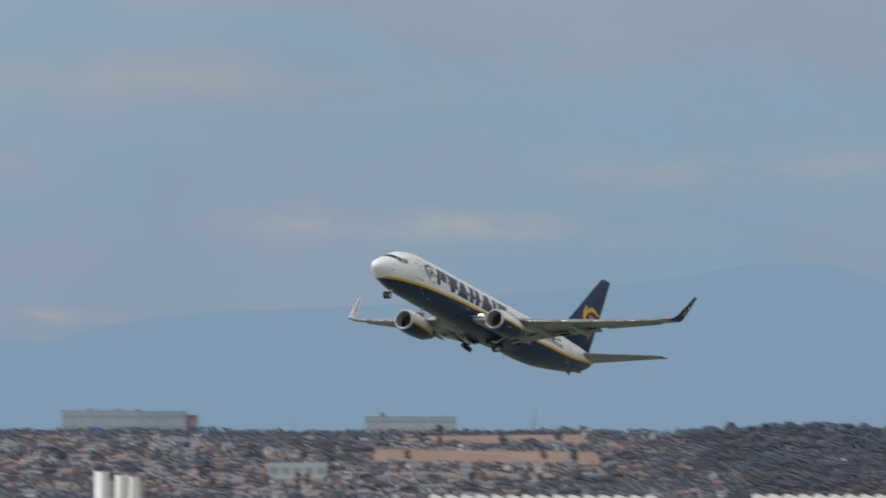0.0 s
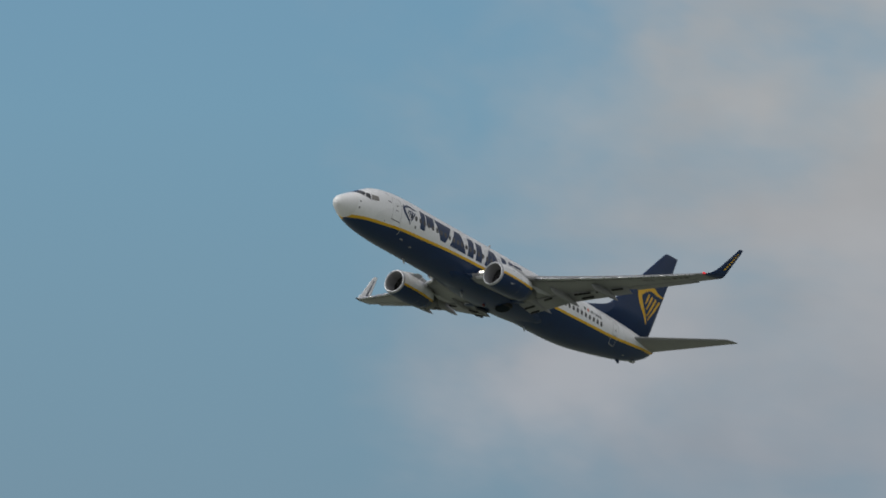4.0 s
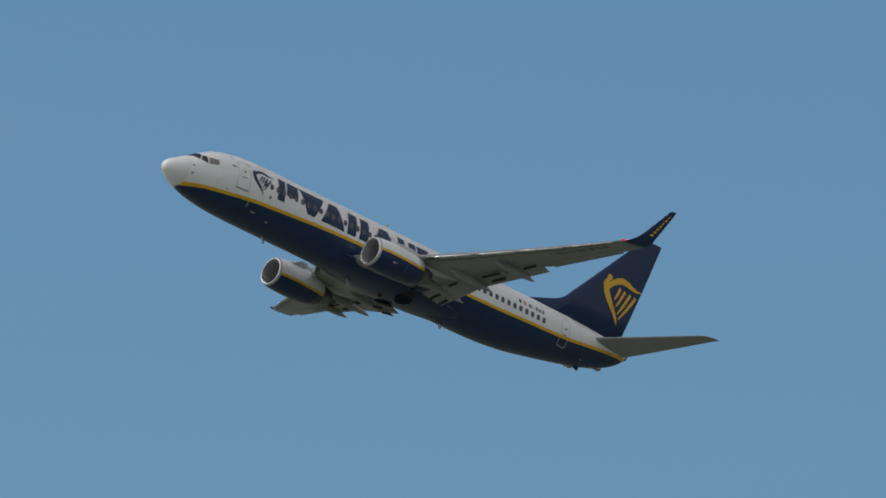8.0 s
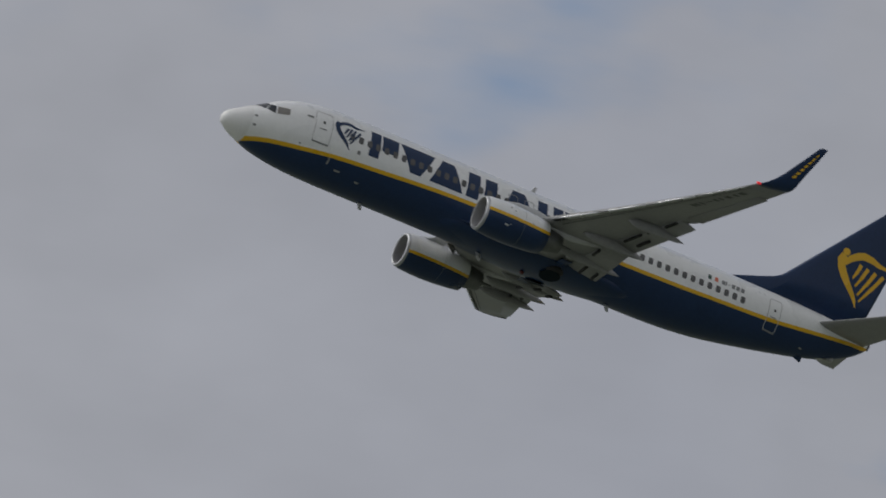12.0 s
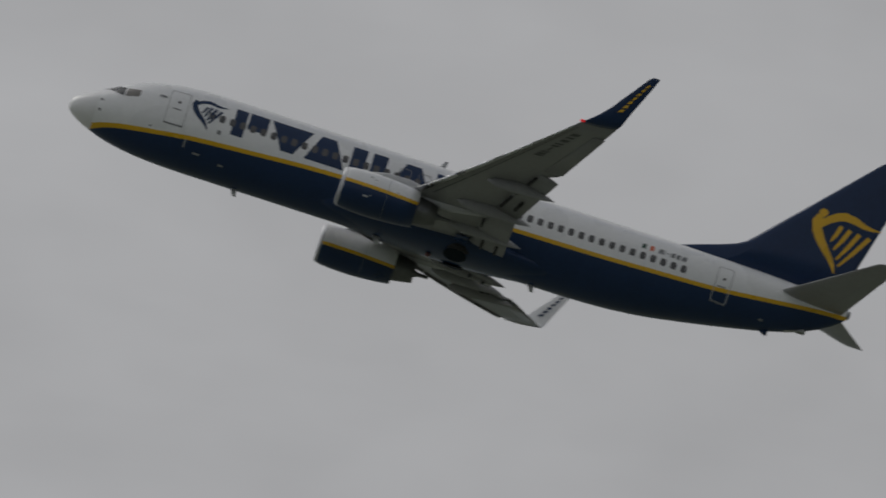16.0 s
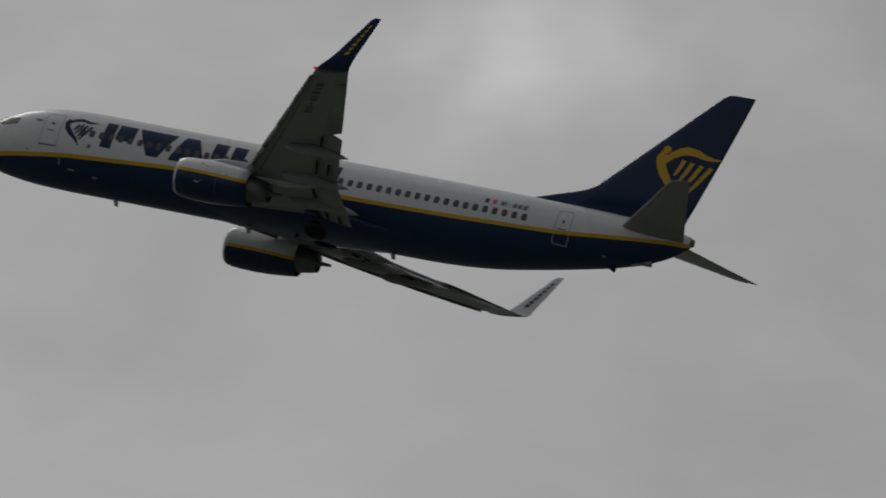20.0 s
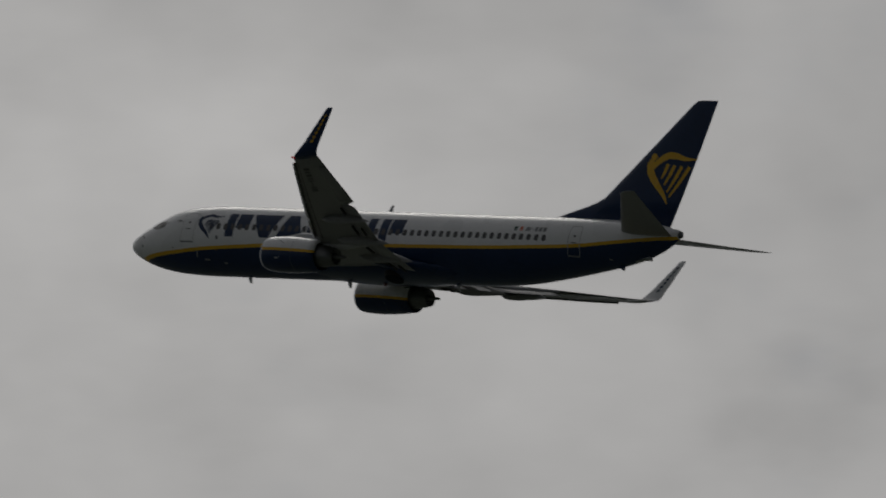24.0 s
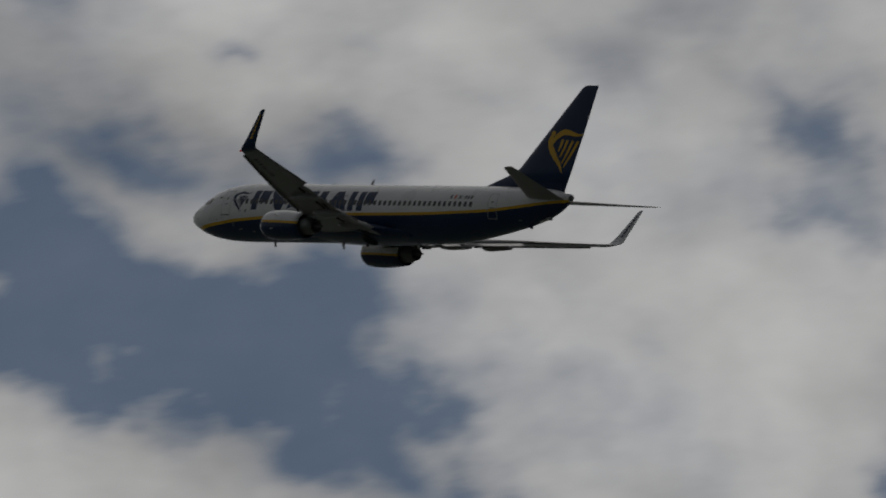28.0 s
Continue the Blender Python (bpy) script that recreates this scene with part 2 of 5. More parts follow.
# bright and dull swells: bearing, height, half width, half height, gain
SWELLS = [
    (34.85, 2.14, 0.42, 0.12, 1.2), (35.6, 2.3, 0.6, 0.12, 0.2), (38.0, 3.55, 0.5, 0.2, 0.15), (105.75, 17.19, 0.32, 0.2, 0.42), (104.42, 17.4, 0.22, 0.25, -0.14), (125.25, 17.17, 0.93, 0.59, 0.1),
    (123.15, 16.4, 0.35, 0.2, -0.16), (129.23, 16.93, 0.21, 0.11, -0.26), (128.97, 17.07, 0.62, 0.25, -0.13), (129.0, 17.43, 0.24, 0.08, -0.27), (128.54, 17.18, 0.22, 0.08, -0.1), (128.96, 16.04, 0.28, 0.12, -0.3), (129.36, 17.27, 0.19, 0.11, -0.1), (127.62, 16.97, 0.65, 0.45, 0.08), (130.03, 16.89, 0.41, 0.43, 0.45), (131.4, 16.93, 0.84, 0.39, -0.12),
    (132.33, 16.48, 0.56, 0.45, -0.08), (131.66, 15.77, 0.47, 0.11, 0.1), (135.12, 16.72, 0.48, 0.16, 0.1), (132.97, 16.71, 0.3, 0.25, -0.16), (134.06, 15.63, 0.65, 0.14, 0.08), (132.94, 15.54, 0.32, 0.23, -0.24), (134.32, 16.76, 0.71, 0.21, 0.16),
    (133.03, 16.13, 0.28, 0.11, 0.04), (111.65, 17.53, 0.78, 0.29, 0.13), (136.24, 15.64, 0.62, 0.47, 0.12), (137.17, 16.33, 0.47, 0.09, 0.05), (136.14, 16.39, 0.3, 0.11, -0.18), (138.15, 15.14, 0.37, 0.16, 0.06), (137.54, 16.03, 0.62, 0.18, -0.1),
    (135.62, 16.05, 0.24, 0.2, -0.14),
]
WISPS = [(31.1, 2.165, 0.45, 0.045, 0.55, (3.0, 2.85, 2.65)), (32.7, 1.865, 0.3, 0.02, 0.7, (2.7, 2.55, 2.5)), (30.2, 2.36, 0.5, 0.05, 0.4, (2.7, 2.65, 2.6)), (32.2, 2.62, 0.8, 0.06, 0.4, (2.6, 2.6, 2.6)),
         (33.2, 2.55, 0.35, 0.05, 0.35, (3.6, 3.55, 3.5)), (34.9, 3.35, 1.2, 0.2, 0.35, (3.7, 3.65, 3.55)), (36.6, 3.2, 0.9, 0.07, 0.3, (3.7, 3.7, 3.7)), (52.5, 8.25, 0.8, 0.12, 0.35, (2.7, 3.0, 3.5)), (51.0, 7.25, 0.7, 0.05, 0.3, (2.7, 3.0, 3.5)), (50.4, 7.35, 0.5, 0.06, 0.3, (2.7, 3.0, 3.5))]
WAVER = 0.18
HAZE = (1.37, 1.98, 2.86)
make_world()
sun_data = bpy.data.lights.new("sun", "SUN")
sun_data.energy, sun_data.angle, sun_data.color = 0.7, radians(20), (1.0, 0.96, 0.9)
sun = new("sun", sun_data)
sun.matrix_world = look((0, 0, 0), (-math.cos(radians(SUN_BEARING)) * math.cos(radians(SUN_HEIGHT)),
                                    -math.sin(radians(SUN_BEARING)) * math.cos(radians(SUN_HEIGHT)), -math.sin(radians(SUN_HEIGHT))))

# ---- materials ----
def material(name, color, rough=0.5, metal=0.0, vary=0.12, scale=1.0, bump=0.0, coat=0.0, glow=0.0, detail=6, gloss=0.5):
    """Paint or skin with grain at two scales. scale: size of the broad variation, per metre."""
    m = bpy.data.materials.new(name)
    m.use_nodes = True
    nt = m.node_tree
    n, link = nt.nodes.new, nt.links.new
    b = nt.nodes["Principled BSDF"]
    b.inputs["Roughness"].default_value, b.inputs["Metallic"].default_value = rough, metal
    b.inputs["Coat Weight"].default_value, b.inputs["Specular IOR Level"].default_value = coat, gloss
    tex = n("ShaderNodeTexCoord").outputs["Object"]

    def noise_tex(s, d):
        t = n("ShaderNodeTexNoise")
        t.inputs["Scale"].default_value, t.inputs["Detail"].default_value = s, d
        link(tex, t.inputs["Vector"])
        return t.outputs[0]

    big, fine = noise_tex(scale, detail), noise_tex(scale * 9, 4)
    add = n("ShaderNodeMath")
    add.operation = "ADD"
    link(big, add.inputs[0])
    link(fine, add.inputs[1])
    ramp = n("ShaderNodeMapRange")
    link(add.outputs[0], ramp.inputs[0])
    ramp.inputs[1].default_value, ramp.inputs[2].default_value = 0.6, 1.4
    ramp.inputs[3].default_value, ramp.inputs[4].default_value = 1 - vary, 1 + vary
    tint = n("ShaderNodeVectorMath")
    tint.operation = "SCALE"
    tint.inputs[0].default_value = color
    link(ramp.outputs[0], tint.inputs["Scale"])
    link(tint.outputs[0], b.inputs["Base Color"])
    rr = n("ShaderNodeMapRange")
    link(big, rr.inputs[0])
    rr.inputs[3].default_value, rr.inputs[4].default_value = max(0.02, rough - 0.1), min(1, rough + 0.1)
    link(rr.outputs[0], b.inputs["Roughness"])
    if bump:
        bp = n("ShaderNodeBump")
        bp.inputs["Strength"].default_value = bump
        bp.inputs["Distance"].default_value = 0.02 / max(scale, 0.01)
        link(fine, bp.inputs["Height"])
        link(bp.outputs[0], b.inputs["Normal"])
    if glow:
        b.inputs["Emission Color"].default_value = (*color, 1)
        b.inputs["Emission Strength"].default_value = glow
    return m


WHITE = material("white_paint", (0.78, 0.79, 0.80), 0.28, vary=0.05, scale=0.5, coat=0.3)
NAVY = material("navy_paint", (0.010, 0.030, 0.086), 0.32, vary=0.15, scale=0.6, coat=0.08, gloss=0.3)
YELLOW = material("yellow_paint", (0.72, 0.42, 0.014), 0.3, vary=0.06, scale=0.7)
GREY = material("grey_wing_paint", (0.25, 0.253, 0.258), 0.42, vary=0.12, scale=0.5)
PALE = material("pale_grey_paint", (0.46, 0.47, 0.48), 0.4, vary=0.1, scale=0.7)
METAL = material("bare_metal", (0.62, 0.63, 0.65), 0.28, metal=1.0, vary=0.08)
HOT = material("exhaust_metal", (0.165, 0.17, 0.17), 0.45, metal=0.9, vary=0.25, scale=2)
DARK = material("dark_cavity", (0.012, 0.012, 0.013), 0.7, vary=0.2)
RUBBER = material("tyre_rubber", (0.016, 0.016, 0.017), 0.75, vary=0.2, scale=4)
GLASS = material("cockpit_glass", (0.035, 0.038, 0.045), 0.12, vary=0.1, gloss=0.4)
# rear cockpit pane: its paler grey is a reflection painted into the colour
REFLECT_GLASS = material("cockpit_glass_painted_reflection", (0.20, 0.19, 0.18), 0.15, vary=0.15, gloss=0.5)
RADOME = material("radome_paint", (0.71, 0.715, 0.72), 0.35, vary=0.06, scale=0.8)
PANE = material("cabin_window_pane", (0.10, 0.10, 0.105), 0.2, vary=0.2, scale=0.9)
DUCT = material("inlet_duct_paint", (0.30, 0.30, 0.31), 0.5, vary=0.15, scale=2)
LIP = material("inlet_lip_metal", (0.42, 0.43, 0.45), 0.42, metal=0.7, vary=0.1, scale=2)
# worn marking colour, also used for shade painted at the slats
MARK_AND_SHADE = material("worn_marking_and_gap_shade", (0.09, 0.09, 0.095), 0.6, vary=0.3, scale=3)
SEAM = material("seam_line", (0.20, 0.205, 0.215), 0.5, vary=0.15)
FAINT = material("faint_seam_line", (0.43, 0.435, 0.44), 0.5, vary=0.15)
GREEN = material("flag_green", (0.015, 0.055, 0.042), 0.4)
ORANGE = material("flag_orange", (0.62, 0.15, 0.08), 0.4)
REDLAMP = material("red_lamp", (1.0, 0.03, 0.04), 0.3, glow=0.35)
LANDING = material("landing_lamp", (1.0, 0.93, 0.8), 0.3, glow=2)
WELL = material("wheel_hub_cover", (0.008, 0.014, 0.020), 0.8, vary=0.3, scale=3, gloss=0.1)
BEACON = material("beacon_glass", (0.10, 0.012, 0.012), 0.3)

# ---- helpers for building ----
def part(name, bm, mats, parent, label="", smooth=True):
    me = bpy.data.meshes.new(name)
    bm.to_mesh(me)
    bm.free()
    for m in mats if isinstance(mats, (list, tuple)) else [mats]:
        me.materials.append(m)
    if smooth:
        me.shade_smooth()
    ob = new(name, me)
    ob.parent = parent
    if label:
        ob["label"] = label
    return ob


def skin(bm, rings, closed=True, caps=(True, True), mat=None):
    """Quads between rings of points; returns the faces row by row."""
    vs = [[bm.verts.new(p) for p in r] for r in rings]
    k = len(rings[0])
    rows = []
    for a, b in zip(vs, vs[1:]):
        row = []
        for i in range(k if closed else k - 1):
            j = (i + 1) % k
            f = bm.faces.new((a[i], a[j], b[j], b[i]))
            if mat is not None:
                f.material_index = mat
            row.append(f)
        rows.append(row)
    for want, ring in zip(caps, (vs[0][::-1], vs[-1])):
        if want:
            f = bm.faces.new(ring)
            if mat is not None:
                f.material_index = mat
    return rows


def tidy(bm):
    bmesh.ops.remove_doubles(bm, verts=bm.verts, dist=1e-5)
    bmesh.ops.recalc_face_normals(bm, faces=bm.faces)
    return bm


def curve_at(table, s):
    """Smooth curve through a table of (s, value)."""
    xs = [p[0] for p in table]
    if s <= xs[0]:
        return table[0][1]
    if s >= xs[-1]:
        return table[-1][1]
    i = next(k for k in range(len(xs) - 1) if xs[k + 1] >= s)

    def slope(k):
        if k == 0 or k == len(xs) - 1:
            a, b = (0, 1) if k == 0 else (k - 1, k)
            return (table[b][1] - table[a][1]) / (xs[b] - xs[a])
        d0 = (table[k][1] - table[k - 1][1]) / (xs[k] - xs[k - 1])
        d1 = (table[k + 1][1] - table[k][1]) / (xs[k + 1] - xs[k])
        return 0.0 if d0 * d1 <= 0 else 2 * d0 * d1 / (d0 + d1)

    h = xs[i + 1] - xs[i]
    u = (s - xs[i]) / h
    return ((1 + 2 * u) * (1 - u) ** 2 * table[i][1] + u * (1 - u) ** 2 * h * slope(i)
            + u * u * (3 - 2 * u) * table[i + 1][1] + u * u * (u - 1) * h * slope(i + 1))


def box_bm(x0, x1, y0, y1, z0, z1, bevel=0.0, bm=None):
    own = bm or bmesh.new()
    m = Matrix.Translation(((x0 + x1) / 2, (y0 + y1) / 2, (z0 + z1) / 2)) @ Matrix.Diagonal((x1 - x0, y1 - y0, z1 - z0, 1))
    made = bmesh.ops.create_cube(own, size=1, matrix=m)
    if bevel:
        edges = list({e for v in made["verts"] for e in v.link_edges})
        bmesh.ops.bevel(own, geom=edges, offset=bevel, segments=1, affect="EDGES")
    return own


# ---- the airliner: s metres aft of the nose tip, y to its left, z up ----
TOP = [(0, -0.64), (0.05, -0.45), (0.22, -0.24), (0.7, 0.06), (1.3, 0.41), (1.75, 0.66), (2.4, 1.04), (3.1, 1.40), (4.0, 1.65), (5.4, 1.86), (7.0, 1.92), (28, 1.92), (33, 1.88), (36, 1.76), (37.3, 1.56), (37.85, 1.42)]
BOT = [(0, -0.68), (0.05, -0.86), (0.22, -1.03), (0.7, -1.31), (1.4, -1.60), (2.6, -1.91), (4.2, -2.10), (6.0, -2.16), (24.5, -2.16), (26.5, -2.10), (28.3, -1.94), (30.9, -1.50), (33, -1.08), (34.5, -0.74), (36.2, -0.18), (37.3, 0.42), (37.85, 0.90)]
HALF = [(0, 0.03), (0.05, 0.22), (0.22, 0.46), (0.7, 0.83), (1.4, 1.16), (2.6, 1.52), (4.2, 1.76), (6.0, 1.87), (7.0, 1.88), (25, 1.88), (28, 1.84), (31, 1.64), (33.5, 1.30), (35.5, 0.93), (37.0, 0.56), (37.85, 0.24)]
WIDE_Z = [(0, -0.65), (1.4, -0.52), (4.2, -0.20), (7.0, -0.10), (25, -0.10), (29, 0.12), (33, 0.55), (36, 0.95), (37.85, 1.18)]
LINE_Z = [(1.15, -1.42), (2.37, -1.24), (4.57, -1.02), (5.6, -0.90), (8.5, -0.70), (12.5, -0.47), (17, -0.38), (21.2, -0.33), (25.4, -0.26), (29.3, -0.09), (31.75, 0.09), (33.3, 0.31), (36.5, 0.82), (37.85, 1.02)]
LINE_W = 0.195


def hull(s, z, side=1, off=0.0):
    """The point of the hull's side at s and z, off metres proud."""
    wz, hw = curve_at(WIDE_Z, s), curve_at(HALF, s)
    h = (curve_at(TOP, s) - wz) if z > wz else (wz - curve_at(BOT, s))
    u = max(-0.999, min(0.999, (z - wz) / h))
    y = hw * math.sqrt(1 - u * u)
    nrm = Vector((0, y / hw**2, (z - wz) / h**2)).normalized()
    return (-s, side * (y + nrm.y * off), z + nrm.z * off)


def build_hull(root):
    bm = bmesh.new()
    stations = [0.0, 0.03, 0.08, 0.16, 0.27, 0.45, 0.7, 1.0, 1.3, 1.6, 1.9, 2.2, 2.6, 3.1, 3.6, 4.2, 5.0, 6.0, 7.0] + [7 + 0.9 * k for k in range(1, 21)] + [26 + 0.6 * k for k in range(0, 19)] + [37.3, 37.6, 37.85]
    NA, NB = 14, 14
    rings = []
    for s in stations:
        wz, hw, zt, zb = curve_at(WIDE_Z, s), curve_at(HALF, s), curve_at(TOP, s), curve_at(BOT, s)

        def angle(z):
            h = (zt - wz) if z > wz else (wz - zb)
            return math.acos(max(-1, min(1, (z - wz) / h)))

        z1 = curve_at(LINE_Z, s)
        a1 = min(angle(z1), math.pi - 0.14) if s >= 1.25 else math.pi - 0.14
        a2 = min(angle(z1 - LINE_W), math.pi - 0.07) if s >= 1.25 else math.pi - 0.07
        a2 = max(a2, a1 + 0.02)
        half = [a1 * k / NA for k in range(NA + 1)] + [(a1 + a2) / 2, a2] + [a2 + (math.pi - a2) * k / NB for k in range(1, NB + 1)]
        ring = []
        for a in half:
            h = (zt - wz) if math.cos(a) > 0 else (wz - zb)
            ring.append((-s, hw * math.sin(a), wz + h * math.cos(a)))
        rings.append(ring + [(x, -y, z) for x, y, z in ring[-2:0:-1]])
    rows = skin(bm, rings, True, (True, True))
    k = len(rings[0])
    for s, row in zip(stations, rows):
        for i, f in enumerate(row):
            j = i if i < k // 2 else k - 1 - i
            f.material_index = 3 if s < 1.15 else 0 if j < NA else 1 if j < NA + 2 else 2
    tidy(bm)
    part("fuselage", bm, [WHITE, YELLOW, NAVY, RADOME], root, "white upper hull, yellow line, navy belly")


def patch(name, corners, mats, parent, side=1, off=0.006, nu=6, nv=6, label="", surface=None):
    """A thin curved plate on the hull between four corners (s, z): top front, top back, bottom back, bottom front."""
    bm = bmesh.new()
    surface = surface or hull
    (a, b, c, d) = [Vector((*q, 0)) for q in corners]
    grid = []
    for i in range(nv + 1):
        v = i / nv
        row = []
        for j in range(nu + 1):
            u = j / nu
            q = (a * (1 - u) + b * u) * (1 - v) + (d * (1 - u) + c * u) * v
            row.append(bm.verts.new(surface(q.x, q.y, side, off)))
        grid.append(row)
    for i in range(nv):
        for j in range(nu):
            bm.faces.new((grid[i][j], grid[i + 1][j], grid[i + 1][j + 1], grid[i][j + 1]))
    if side < 0:
        bmesh.ops.reverse_faces(bm, faces=bm.faces)
    return part(name, bm, mats, parent, label)


def band(bm, pts, width, surface, side, off):
    """A ribbon on a surface along points (s, z); width one number or one for each point."""
    n = len(pts)
    ws = width if isinstance(width, (list, tuple)) else [width] * n
    prev = None
    for i, (s, z) in enumerate(pts):
        a, b = Vector((*pts[max(i - 1, 0)], 0)), Vector((*pts[min(i + 1, n - 1)], 0))
        d = (b - a).normalized()
        q = Vector((-d.y, d.x, 0)) * ws[i] / 2
        v = (bm.verts.new(surface(s + q.x, z + q.y, side, off)), bm.verts.new(surface(s - q.x, z - q.y, side, off)))
        if prev:
            f = (prev[0], prev[1], v[1], v[0])
            bm.faces.new(f if side > 0 else f[::-1])
        prev = v


def outline(name, s0, s1, z0, z1, parent, side, width=0.035, mats=None, r=0.13, label=""):
    """The seam round a door or hatch."""
    bm = bmesh.new()
    pts = []
    for cx, cz, a0 in ((s1 - r, z1 - r, 0), (s0 + r, z1 - r, 90), (s0 + r, z0 + r, 180), (s1 - r, z0 + r, 270)):
        pts += [(cx + r * math.cos(radians(a0 + k * 22.5)), cz + r * math.sin(radians(a0 + k * 22.5))) for k in range(5)]
        if a0 in (90, 270):
            z_to = z0 + r if a0 == 90 else z1 - r
            x_at = s0 if a0 == 90 else s1
            pts += [(x_at, pts[-1][1] + (z_to - pts[-1][1]) * k / 6) for k in range(1, 6)]
    pts.append(pts[0])
    band(bm, pts, width, hull, side, 0.008)
    return part(name, bm, mats or SEAM, parent, label)


def foil(n=9):
    """A closed unit wing section: chord fraction and half thickness, upper side first, from the trailing edge round."""
    pts = []
    xs = [0.5 * (1 + math.cos(math.pi * k / n)) for k in range(n + 1)]

    def t(x):
        return 5 * (0.2969 * math.sqrt(x) - 0.126 * x - 0.3516 * x * x + 0.2843 * x**3 - 0.1015 * x**4)

    pts += [(x, t(x)) for x in xs]
    pts += [(x, -t(x)) for x in xs[-2:0:-1]]
    return pts


def wing_ring(y, le, te, z, thick, droop=0.0, lean=0.0, camber=0.02):
    """One section: y, leading and trailing edge, height, thickness ratio; lean turns the section's up towards inboard."""
    c = te - le
    out = []
    for x, t in foil():
        up = t * thick * c + camber * c * 4 * x * (1 - x) - droop * x * c
        out.append((-(le + x * c), y - math.sin(lean) * up, z + math.cos(lean) * up))
    return out


def wing_line(y):
    """Leading edge, trailing edge and height of the wing at y."""
    le = 14.42 + (y - 1.6) * 0.63 if y < 4.83 else 16.455 + (y - 4.83) * 0.5265
    te = 21.45 if y < 5.8 else 21.45 + (y - 5.8) * 0.272
    z = -1.36 + 0.105 * (y - 1.6) + 0.0030 * (y - 1.6) ** 2
    return le, te, z


def twist(y):
    """How far the trailing edge droops, as a part of the chord: down at the root, up at the bent tip."""
    return curve_at([(1.2, 0.03), (4, 0.02), (9, -0.04), (12, -0.075), (17, -0.08)], y)


def under_wing(s, y, side=1, off=0.0):
    """A point of the wing's under side, for marks painted on it."""
    le, te, z = wing_line(y)
    c = te - le
    x = (s - le) / c
    t = 5 * (0.2969 * math.sqrt(max(x, 0.0)) - 0.126 * x - 0.3516 * x * x + 0.2843 * x**3 - 0.1015 * x**4)
    thick = 0.13 - 0.03 * (y / 17)
    return (-s, side * y, z - t * thick * c + 0.02 * c * 4 * x * (1 - x) - twist(y) * x * c - off)


def mirrored(points, side):
    return points if side > 0 else [(x, -y, z) for x, y, z in points]


def loft(name, rings, mats, parent, side, label="", caps=(True, True), paint=None):
    bm = bmesh.new()
    rows = skin(bm, [mirrored(r, side) for r in rings], True, caps)
    if paint:
        for k, row in enumerate(rows):
            for i, f in enumerate(row):
                f.material_index = paint(k, i)
    tidy(bm)
    return part(name, bm, mats, parent, label)


